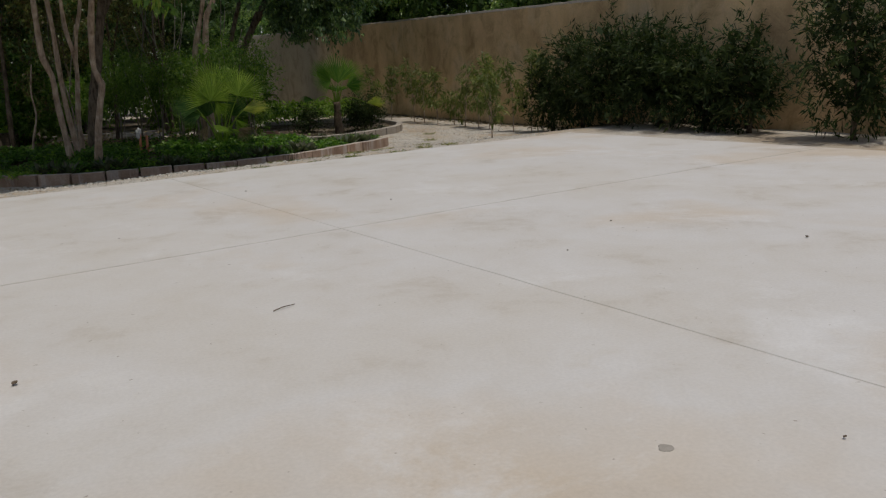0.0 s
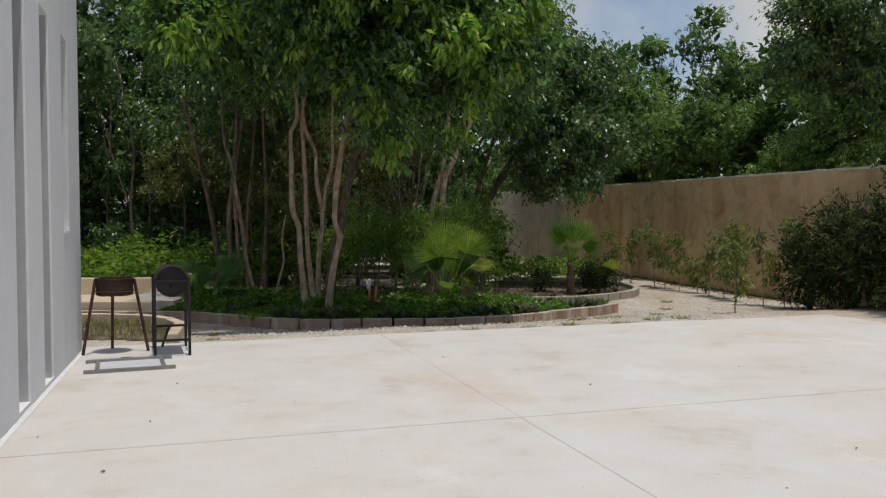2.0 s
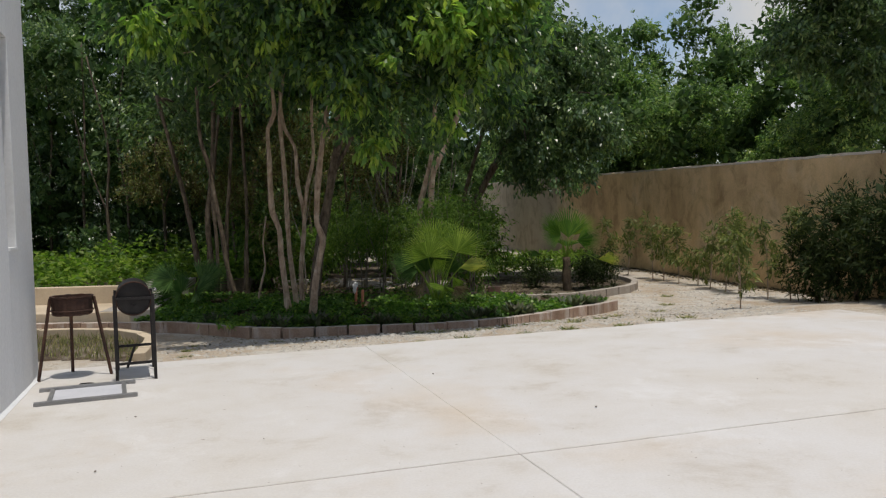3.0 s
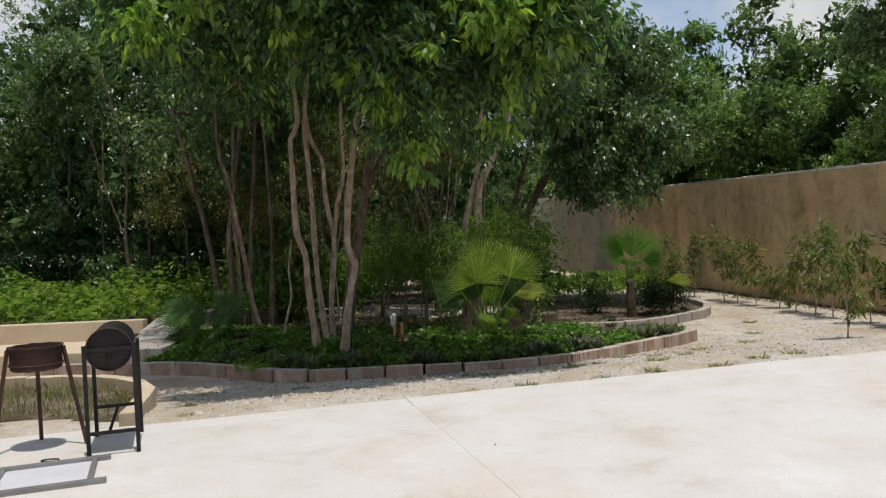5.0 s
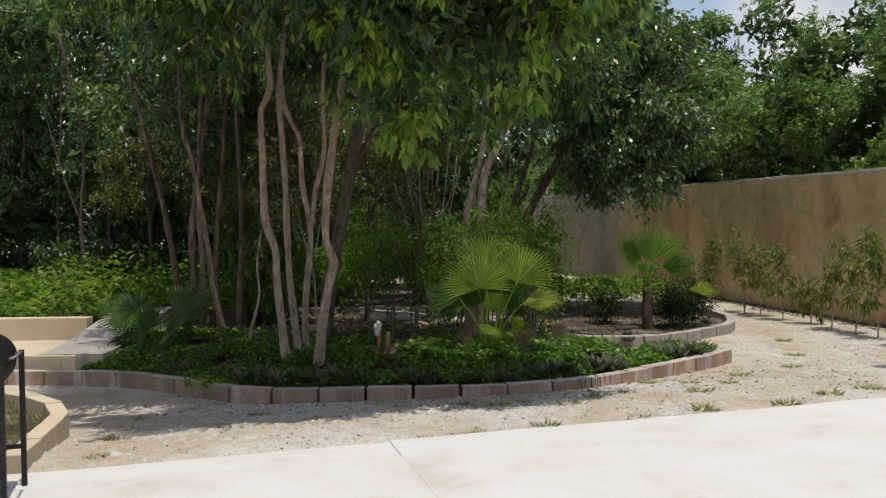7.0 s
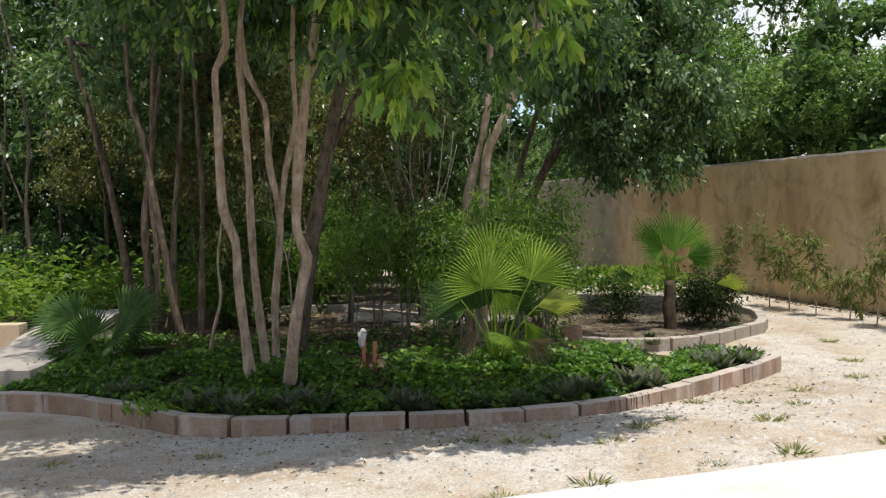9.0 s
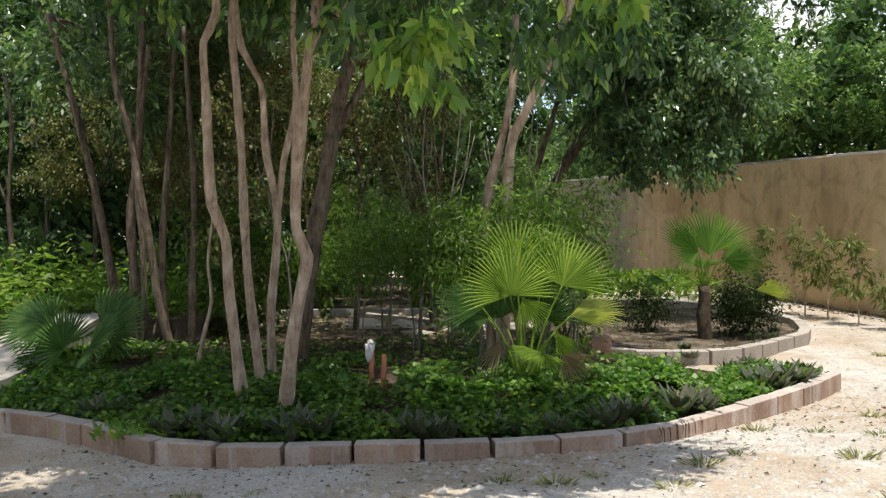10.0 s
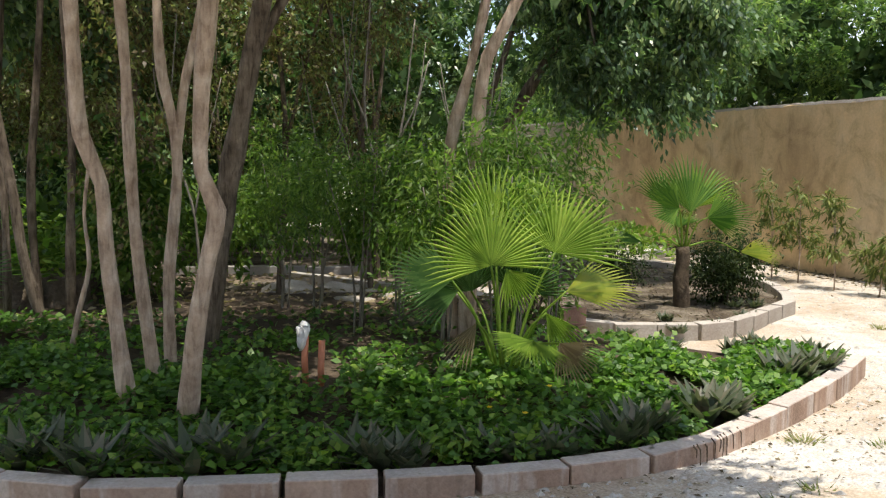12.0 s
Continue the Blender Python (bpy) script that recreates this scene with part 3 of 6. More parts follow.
bm = bmesh.new()
rows = []
for k in range(120):
    v = -9 + (HOUSE_V + 9) * k / 119
    wob = 0.012 * noise.noise(Vector((v * 3, 0, 0))) + 0.008 * noise.noise(Vector((v * 11, 2, 0)))
    rows.append([bm.verts.new((HOUSE_U + 0.002, v, 0.022 + wob)), bm.verts.new((HOUSE_U + 0.032 + wob, v, 0.003)), bm.verts.new((HOUSE_U + 0.002, v, -0.01))])
for p0, p1 in zip(rows, rows[1:]):
    for k in range(3):
        bm.faces.new((p0[k], p0[(k + 1) % 3], p1[(k + 1) % 3], p1[k]))
bm.transform(SITE)
tagged(part("trim", bm, M_PLASTER, None, "rough pale cement fillet at the house wall's foot"), category="trim", kind="structure")

# ---------------------------------------------------------------- boundary wall
def wall_x(y):
    return 6.95 - 0.175 * (y - 16)


def boundary_wall():
    bm = bmesh.new()
    ys = np.arange(-12, 62, 0.25)
    zs = [-0.45, 0.3, 1.2, 2.0]
    rows = []
    for y in ys:
        lift = 0.012 * noise.noise(Vector((y * 1.7, 0, 0))) + 0.012 * noise.noise(Vector((y * 6.0, 4, 0)))
        top = 2.40 + 0.024 * (y - 16) + lift
        face = []
        for z in zs + [top - 0.02]:
            wob = 0.010 * noise.noise(Vector((y * 0.8, z * 0.9, 2)))
            face.append(bm.verts.new((wall_x(y) + wob, y, z)))
        face.append(bm.verts.new((wall_x(y) + 0.02, y, top)))
        face.append(bm.verts.new((wall_x(y) + 0.14, y, top - 0.006)))
        face.append(bm.verts.new((wall_x(y) + 0.16, y, top - 0.03)))
        face.append(bm.verts.new((wall_x(y) + 0.16, y, -0.45)))
        rows.append(face)
    for a, b in zip(rows, rows[1:]):
        for k in range(len(a) - 1):
            bm.faces.new((a[k], b[k], b[k + 1], a[k + 1]))
    bm.faces.new(rows[0])
    bm.faces.new(rows[-1][::-1])
    return bm


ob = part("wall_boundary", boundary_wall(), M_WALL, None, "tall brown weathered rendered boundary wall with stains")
tagged(ob, category="wall", kind="structure")
bm = bmesh.new()
rows = []
for y in np.arange(-11.9, 61.5, 0.11):
    top = 2.40 + 0.024 * (y - 16) + 0.012 * noise.noise(Vector((y * 1.7, 0, 0))) + 0.012 * noise.noise(Vector((y * 6.0, 4, 0)))
    lump = 0.012 + 0.014 * abs(noise.noise(Vector((y * 3.1, 9, 0)))) + 0.012 * max(0.0, noise.noise(Vector((y * 9.0, 2, 0))))
    lip = -0.006 + 0.014 * noise.noise(Vector((y * 4.0, 6, 0)))
    rows.append([bm.verts.new((wall_x(y) + a, y, top + b)) for a, b in ((lip, -0.035), (lip + 0.012, lump), (0.14, lump), (0.166, -0.035))])
for a, b in zip(rows, rows[1:]):
    for k in range(3):
        bm.faces.new((a[k], b[k], b[k + 1], a[k + 1]))
part("coping", bm, M_RIM, ob, "rough pale grey mortar coping")

# ---------------------------------------------------------------- garden bed: soil, kerb blocks
KERB = [(-6.3, 11.23), (-5.0, 11.1), (-4.25, 11.02), (-3.5, 10.74), (-2.92, 10.36), (-2.48, 10.02), (-1.95, 9.87), (-1.06, 9.86), (-0.17, 9.90), (0.31, 9.97), (0.8, 10.08), (1.13, 10.22), (1.6, 10.58), (2.15, 11.05), (2.65, 11.5), (3.42, 12.32)]
RING = [(1.35, 14.32), (1.47, 13.72), (1.91, 13.67), (2.35, 13.62), (2.91, 13.73), (3.81, 14.59), (4.0, 14.65), (4.42, 15.5), (4.66, 16.6), (4.5, 17.9), (3.9, 18.9), (2.8, 19.5), (1.4, 19.4)]


def block_shape(length, height, depth, seed):
    """A worn concrete kerb block about its own middle, base at zero."""
    bm = bmesh.new()
    box(bm, (-length / 2, -depth / 2, 0), (length / 2, depth / 2, height))
    bmesh.ops.bevel(bm, geom=list(bm.edges), offset=0.005, segments=1, affect="EDGES")
    for v in bm.verts:
        v.co += 0.004 * noise.noise_vector(v.co * 9 + Vector((seed, 0, 0)))
    return bm


def lay_blocks(points, length, height, depth, top, mat, parent, name, gap=0.004):
    line = smooth_line([(x, y, 0) for x, y in points], 0.02)
    shapes = []
    for s in range(4):
        bm = block_shape(length - (gap if s == 0 else 0.002), height, depth, s * 3.7)
        bmesh.ops.recalc_face_normals(bm, faces=bm.faces)
        me = bpy.data.meshes.new(name)
        bm.to_mesh(me)
        bm.free()
        me.materials.append(mat)
        shapes.append(me)
    start, k = line[0], 0
    for p in line[1:]:
        if (p - start).length >= length:
            mid, d = (start + p) / 2, (p - start).normalized()
            ob = new(name, shapes[0 if -2.4 < mid.x < -0.3 else 1 + k % 3])
            ob.parent = parent
            ob.matrix_world = pose(mid.x, mid.y, top - height + 0.005 * math.sin(k * 1.7), 0.7 * math.sin(k * 3.3), 0.4 * math.cos(k * 2.7), math.degrees(math.atan2(d.y, d.x)) + 0.6 * math.sin(k * 5.1))
            start = p
            k += 1


def inside(poly, x, y):
    hit, n = False, len(poly)
    for k in range(n):
        (x0, y0), (x1, y1) = poly[k], poly[(k + 1) % n]
        if (y0 > y) != (y1 > y) and x < (x1 - x0) * (y - y0) / (y1 - y0) + x0:
            hit = not hit
    return hit


def kerb_y(x):
    """The front of the bed at x."""
    for (x0, y0), (x1, y1) in zip(KERB, KERB[1:]):
        if x0 <= x <= x1:
            return y0 + (y1 - y0) * (x - x0) / (x1 - x0)
    return KERB[0][1] if x < KERB[0][0] else KERB[-1][1]


def soil_z(x, y):
    """Soil of the bed: just under the kerb's top, and up to a low mound under the trees."""
    d = max(0.0, y - kerb_y(x))
    z = -0.17 + 0.20 * smoothstep(0.1, 1.4, d) * (1 - smoothstep(0.6, 2.6, x)) - 0.02
    return z + 0.02 * noise.noise(Vector((x * 2, y * 2, 5)))


def sheet(name, x0, x1, y0, y1, step, height, keep, mat, label, category, sink=0.4):
    """A patch of soil with its own relief, closed at the rim by a skirt."""
    bm = bmesh.new()
    nx, ny = int((x1 - x0) / step) + 1, int((y1 - y0) / step) + 1
    grid = {}
    for j in range(ny):
        for i in range(nx):
            x, y = x0 + i * step, y0 + j * step
            if keep(x, y):
                grid[i, j] = bm.verts.new((x, y, height(x, y)))
    for (i, j) in list(grid):
        c = [(i, j), (i + 1, j), (i + 1, j + 1), (i, j + 1)]
        if all(q in grid for q in c):
            bm.faces.new([grid[q] for q in c])
    rim = [e for e in bm.edges if len(e.link_faces) == 1]
    new_e = bmesh.ops.extrude_edge_only(bm, edges=rim)["geom"]
    for v in new_e:
        if isinstance(v, bmesh.types.BMVert):
            v.co.z -= sink
    bmesh.ops.delete(bm, geom=[v for v in bm.verts if not v.link_faces], context="VERTS")
    ob = part(name, bm, mat, None, label, True)
    return tagged(ob, category=category, kind="structure")


RING_POLY = [(x, y) for x, y in RING] + [(-0.5, 19.0), (-0.4, 14.5)]
sheet("garden_soil", -6.6, 3.5, 9.8, 15.0, 0.12, soil_z, lambda x, y: y > kerb_y(x) + 0.03 and not (y > 12.75 + max(0, 0.9 - x) * 2 and x > 0.9) and not (x < -3.9 and y > 11.9 and x + 3.9 < -(y - 11.9) * 0.1) and x < 3.3, M_SOIL, "dark garden bed soil under ground cover", "soil")
sheet("ring_soil", 0.6, 4.8, 13.0, 19.6, 0.12, lambda x, y: -0.20 + 0.02 * noise.noise(Vector((x * 2, y * 2, 9))), lambda x, y: inside(RING_POLY, x, y), M_RINGSOIL, "dry brown soil and litter inside the planter ring", "soil", 0.2)

garden_kerb = thing("kerb", pose(0, 10, -0.3), "weathered tan concrete block kerb around the garden bed", "kerb", kind="structure")
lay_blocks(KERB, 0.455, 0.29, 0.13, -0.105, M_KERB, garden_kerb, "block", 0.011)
ring_kerb = thing("kerb_ring", pose(3, 15, -0.3), "pale concrete block ring around a palm bed", "kerb", kind="structure")
lay_blocks(RING, 0.40, 0.29, 0.14, -0.11, M_RIM, ring_kerb, "block")

back_kerb = thing("kerb_back", pose(-2, 17.6, -0.2), "low grey concrete kerb at the back of the shaded bed", "kerb", kind="structure")
lay_blocks([(-7.0, 17.3), (-4.5, 17.5), (-2.0, 17.6), (0.2, 17.5)], 0.9, 0.3, 0.12, -0.01, M_PATH, back_kerb, "block")
inner_kerb = thing("kerb_inner", pose(-0.4, 15.6, -0.2), "low curved grey kerb of a shaded inner bed", "kerb", kind="structure")
lay_blocks([(-1.7, 16.7), (-1.0, 16.1), (-0.3, 15.5), (0.35, 14.9), (0.95, 14.3)], 0.4, 0.3, 0.12, 0.02, M_PATH, inner_kerb, "block")

# ---------------------------------------------------------------- steps, low wall, raised bank
bm = box(bmesh.new(), (-11, 11.35, -0.45), (-4.72, 12.797, 0.03), 0.015)
tagged(part("step", bm, M_BEIGE, None, "broad pale beige concrete step before the low wall"), category="step", kind="structure")
bm = bmesh.new()
box(bm, (-11, 12.8, -0.4), (-5.25, 13.0, 0.335), 0.012)
tagged(part("wall_low", bm, M_BEIGE, None, "low beige rendered retaining wall with water stains"), category="wall", kind="structure")
bm = bmesh.new()
ramp_rows = []
for k in range(13):
    t = k / 12
    y = 11.40 + 2.6 * t
    z = 0.036 + 0.33 * smoothstep(0.05, 0.95, t)
    x0, x1 = -5.22 + 0.04 * t, -4.40 - 0.02 * t
    ramp_rows.append([bm.verts.new((x0, y, -0.3)), bm.verts.new((x0, y, z)), bm.verts.new((x1, y, z)), bm.verts.new((x1, y, -0.3))])
for a, b in zip(ramp_rows, ramp_rows[1:]):
    for k in range(3):
        bm.faces.new((a[k], b[k], b[k + 1], a[k + 1]))
bm.faces.new(ramp_rows[0])
bm.faces.new(ramp_rows[-1][::-1])
tagged(part("path_ramp", bm, M_PATH, None, "grey concrete path ramp rising past the low wall"), category="path", kind="structure")


def bank_z(x, y):
    return 0.30 + 0.05 * noise.noise(Vector((x * 0.7, y * 0.7, 1)))


sheet("raised_bank", -16, -3.2, 13.0, 27, 0.35, bank_z, lambda x, y: (x < -5.3 or y > 13.8) and y > 13.0, M_LITTER, "raised dark earth bank under lush green weeds", "soil", 0.7)


def litter_z(x, y):
    return -0.12 + 0.05 * noise.noise(Vector((x * 0.8, y * 0.8, 4)))


sheet("woodland_floor", -3.6, 1.0, 14.2, 27, 0.3, litter_z, lambda x, y: True, M_LITTER, "dry leaf litter on the shaded woodland floor", "soil", 0.5)

PLANTER = [(-2.86, 6.72), (-3.02, 7.4), (-3.22, 8.05), (-3.62, 8.52), (-4.2, 8.86), (-4.9, 8.95), (-5.7, 8.8)]
planter = thing("planter_kerb", pose(-4, 8, -0.2), "low curved tan concrete kerb round a grassy planter", "kerb", kind="structure")
lay_blocks(PLANTER, 0.42, 0.26, 0.13, 0.09, M_BEIGE, planter, "block")
sheet("planter_soil", -7.0, -2.9, 6.7, 8.9, 0.12, lambda x, y: -0.03 + 0.02 * noise.noise(Vector((x * 2, y * 2, 2))), lambda x, y: inside(PLANTER + [(-6.9, 8.0), (-6.9, 7.2), (-4.0, 7.2), (-3.2, 6.9)], x, y), M_LITTER, "dry earth inside the curved planter", "soil", 0.2)


# ---------------------------------------------------------------- trees
def leaf_part(name, verts, mat, parent, label=""):
    origin = np.array(parent.matrix_world.translation) if parent else np.zeros(3)
    return part(name, quads_mesh(name, verts - origin, mat), mat, parent, label)


def tree(base, stems, blobs, twigs, per_twig, size, leaf, bark, label, group="", droop=0.5, limbs=True, name="tree", shell=0.45, spread=0.34, sprays=()):
    """Stems (points, foot radius, top radius), limbs out into the leaf masses, and a crown of single leaves."""
    ob = thing(name, Matrix.Translation(base), label, "tree", group)
    o = Vector(base)
    tips = []
    for points, r0, r1 in stems:
        line = [p - o for p in smooth_line(points, 0.12)]
        bm = tube(bmesh.new(), line, r0 * 0.84, r1 * 0.84, 10, 0.3)
        part("trunk", bm, bark, ob, smooth=True)
        tips.append((line[-1], r1))
    if limbs:
        for k, blob in enumerate(blobs):
            c = Vector(blob[:3]) - o
            tip, r = min(tips, key=lambda q: (q[0] - c).length)
            if (tip - c).length > 1.7:
                continue
            for s in range(2):
                off = Vector((blob[3] * 0.6 * math.cos(s * 2.1 + k), blob[4] * 0.6 * math.sin(s * 2.1 + k), blob[5] * 0.35 * math.cos(s * 3 + k)))
                end = c + off
                bend = (tip + end) / 2 + Vector((0.12 * math.sin(k + s), 0.12 * math.cos(k * 2 + s), 0.18))
                bm = tube(bmesh.new(), smooth_line([tip - Vector((0, 0, 0.05)), bend, end], 0.2), r * 0.75, 0.006, 6, 0.2)
                part("limb", bm, bark, ob, smooth=True)
    leaf_part("crown", crown_leaves(blobs, twigs, per_twig, size, droop, shell, spread, 0.0, 1.0, 0.06, 22, 0.19), leaf, ob)
    # oversized dark leaves added to give the crown a shaded inside
    leaf_part("inner_crown", core_leaves(blobs, max(4, int(twigs * 0.22)), size * 1.9), L_INNER_SHADE, ob)
    for masses, count, length, tint in sprays:
        leaf_part("leaf_spray", crown_leaves(masses, count, 11, length, 1.0, 0.7, 0.16, 0.0, 0.95, 0.05, 5, 0.09), tint, ob, "" if tint is leaf else "light green leaves painted as sunlit")
    return ob


# the pale multi-stemmed tree in the bed
STEMS = [
    ([(-1.66, 10.62, -0.05), (-1.58, 10.56, 0.5), (-1.50, 10.54, 0.9), (-1.45, 10.54, 1.14), (-1.53, 10.54, 1.36), (-1.51, 10.5, 1.75), (-1.46, 10.46, 2.15), (-1.40, 10.4, 2.5), (-1.36, 10.38, 2.75), (-1.27, 10.36, 3.2), (-1.2, 10.3, 3.9)], 0.066, 0.038),
    ([(-1.37, 10.38, 2.68), (-1.16, 10.36, 2.9), (-0.94, 10.3, 3.1), (-0.68, 10.2, 3.5)], 0.042, 0.026),
    ([(-2.06, 10.88, -0.05), (-2.11, 10.87, 0.47), (-2.15, 10.86, 0.95), (-2.16, 10.85, 1.28), (-2.25, 10.82, 1.56), (-2.26, 10.78, 1.95), (-2.25, 10.72, 2.4), (-2.25, 10.7, 2.82), (-2.14, 10.68, 3.04), (-2.17, 10.6, 3.7)], 0.060, 0.036),
    ([(-1.98, 11.2, -0.03), (-2.05, 11.2, 0.63), (-2.09, 11.2, 1.2), (-2.10, 11.18, 1.95), (-2.12, 11.15, 2.5), (-2.14, 11.12, 3.1), (-2.05, 11.1, 3.8)], 0.050, 0.032),
    ([(-1.94, 11.42, -0.03), (-1.94, 11.42, 0.6), (-1.86, 11.4, 1.44), (-1.94, 11.38, 2.0), (-1.97, 11.36, 2.6), (-2.12, 11.34, 2.9), (-2.17, 11.3, 3.5)], 0.048, 0.028),
    ([(-1.87, 11.4, 1.45), (-1.79, 11.4, 1.96), (-1.68, 11.38, 2.4), (-1.67, 11.3, 3.0), (-1.62, 11.2, 3.7)], 0.036, 0.026),
]
CROWN = [(-1.8, 10.0, 4.7, 1.4, 1.2, 1.0), (-0.6, 9.4, 4.3, 1.0, 0.9, 0.8), (0.4, 9.2, 4.6, 0.8, 0.6, 0.9), (-3.0, 10.2, 4.6, 1.1, 1.0, 1.0), (-0.40, 9.2, 3.05, 0.42, 0.4, 0.42), (0.75, 9.9, 3.5, 0.45, 0.45, 0.45), (0.15, 9.4, 3.55, 0.55, 0.5, 0.42), (-1.6, 8.9, 4.0, 0.9, 0.6, 0.55), (-2.8, 9.5, 3.7, 0.6, 0.5, 0.45), (-3.6, 9.6, 4.3, 0.7, 0.6, 0.7), (-1.4, 11.6, 3.9, 1.1, 0.7, 0.6), (0.75, 9.0, 4.0, 0.6, 0.5, 0.45), (1.25, 9.6, 4.45, 0.55, 0.55, 0.55), (0.3, 8.9, 3.35, 0.36, 0.32, 0.32), (-0.9, 8.8, 3.55, 0.45, 0.4, 0.32), (0.9, 8.7, 3.45, 0.32, 0.3, 0.36), (1.25, 9.1, 3.75, 0.36, 0.32, 0.36), (0.55, 8.5, 3.9, 0.4, 0.32, 0.36),
         # the last two masses are unseen, added overhead to cast shade
         (0.0, 10.2, 3.0, 0.6, 0.4, 0.3), (-0.75, 10.4, 2.9, 0.45, 0.35, 0.28), (-2.7, 10.3, 3.45, 0.5, 0.4, 0.35), (-1.9, 7.9, 5.6, 1.5, 0.45, 0.4), (-2.6, 11.4, 6.4, 1.4, 0.8, 0.6)]
tree((-1.9, 11.0, -0.05), STEMS, CROWN, 3900, 15, 0.135, L_TREE, M_BARK, "leafy garden tree with several crooked pale stems", droop=0.75,
     # front sprays take the brighter leaf so that they look sunlit
     sprays=[([(0.43, 8.55, 2.87, 0.28, 0.25, 0.16), (0.81, 8.55, 3.13, 0.22, 0.2, 0.2), (-0.17, 8.45, 3.4, 0.2, 0.2, 0.2), (-2.6, 8.45, 3.95, 0.5, 0.3, 0.15), (-1.6, 8.45, 3.8, 0.2, 0.2, 0.15), (-0.8, 8.65, 3.0, 0.35, 0.25, 0.2), (-0.5, 8.75, 2.4, 0.32, 0.25, 0.16), (1.0, 8.75, 3.6, 0.4, 0.3, 0.3), (-3.4, 8.55, 3.9, 0.3, 0.3, 0.2), (0.1, 8.55, 4.2, 0.5, 0.3, 0.2), (-1.0, 8.35, 4.3, 0.5, 0.3, 0.2), (0.5, 8.30, 3.7, 0.45, 0.3, 0.22), (0.05, 8.30, 3.85, 0.4, 0.3, 0.2), (0.9, 8.45, 3.95, 0.35, 0.3, 0.22), (1.3, 8.75, 4.2, 0.35, 0.3, 0.25)], 340, 0.15, L_SPRAY),
             # high leaf masses out of view, added to throw shade on the gravel
             ([(-2.2, 8.0, 5.6, 0.8, 0.45, 0.3), (-1.1, 8.0, 5.5, 0.8, 0.45, 0.3), (-0.2, 8.4, 5.3, 0.7, 0.35, 0.3), (-1.5, 8.7, 5.2, 1.0, 0.35, 0.3)], 1500, 0.15, L_TREE)])

tree((-1.72, 12.0, -0.05), [([(-1.86, 12.0, -0.1), (-1.78, 12.0, 0.5), (-1.68, 12.0, 1.1), (-1.55, 11.95, 1.7), (-1.40, 11.9, 2.4), (-1.22, 11.85, 3.1), (-1.05, 11.8, 3.9)], 0.115, 0.06), ([(-1.45, 11.9, 2.15), (-1.22, 12.0, 2.6), (-0.95, 12.1, 3.1), (-0.7, 12.2, 3.7)], 0.05, 0.03)],
     # the last two masses are added canopy to darken the ground behind
     [(-0.9, 12.0, 4.4, 0.9, 0.7, 0.6), (-0.3, 12.4, 4.1, 0.7, 0.6, 0.5), (-1.7, 12.6, 4.2, 0.8, 0.6, 0.6), (-0.6, 14.0, 5.0, 1.3, 0.9, 0.5), (0.7, 14.9, 5.1, 1.1, 0.9, 0.5)], 800, 15, 0.13, L_DARK, M_BARK_DARK, "dark leaning trunk standing behind the pale stems", droop=0.7)

# the darker clump behind it, to the west
CLUMP = [
    ([(-3.42, 13.2, -0.15), (-3.6, 13.2, 0.62), (-3.66, 13.2, 1.14), (-3.78, 13.2, 1.92), (-3.86, 13.2, 2.45), (-4.0, 13.2, 3.0), (-4.0, 13.1, 4.0)], 0.060, 0.034),
    ([(-4.0, 13.6, -0.15), (-4.01, 13.6, 0.8), (-4.03, 13.6, 1.5), (-3.9, 13.6, 2.5), (-3.82, 13.6, 4.1)], 0.075, 0.045),
    ([(-4.15, 13.65, -0.15), (-4.31, 13.6, 1.1), (-4.46, 13.6, 1.95), (-4.63, 13.6, 2.7), (-4.86, 13.5, 3.8)], 0.065, 0.04),
    ([(-3.36, 13.55, -0.15), (-3.31, 13.5, 0.8), (-3.27, 13.5, 1.8), (-3.3, 13.4, 3.6)], 0.05, 0.03),
    ([(-3.85, 13.4, -0.15), (-3.82, 13.4, 0.9), (-3.86, 13.4, 2.0), (-3.7, 13.4, 3.4)], 0.045, 0.028),
    ([(-3.7, 13.75, -0.15), (-3.72, 13.7, 1.1), (-3.62, 13.7, 2.2), (-3.5, 13.7, 3.6)], 0.05, 0.03),
]
tree((-3.8, 13.5, -0.15), CLUMP, [(-4.0, 14.1, 4.7, 1.3, 1.0, 1.3), (-4.7, 16.8, 5.9, 1.5, 1.0, 1.1), (-5.6, 17.2, 4.6, 1.2, 0.9, 1.3), (-6.5, 17.5, 5.4, 1.1, 0.8, 0.9), (-2.9, 13.7, 4.6, 1.2, 1.2, 1.1), (-4.7, 14.2, 3.3, 0.9, 0.7, 0.7), (-6.4, 17.6, 3.8, 1.0, 0.9, 1.1), (-3.6, 15.0, 3.2, 1.3, 0.8, 0.9)], 2300, 14, 0.12, L_DARK, M_BARK_DARK, "dense dark-leaved clump of slender tree stems")
tree((-2.82, 12.0, -0.1), [([(-2.82, 12.0, -0.1), (-2.73, 12.0, 0.32), (-2.64, 12.0, 0.68), (-2.67, 12.02, 1.05), (-2.60, 12.0, 1.5)], 0.028, 0.012)], [(-2.6, 12.0, 1.7, 0.2, 0.2, 0.3)], 12, 8, 0.08, L_DARK, M_BARK, "thin crooked pale sapling stem", limbs=False)

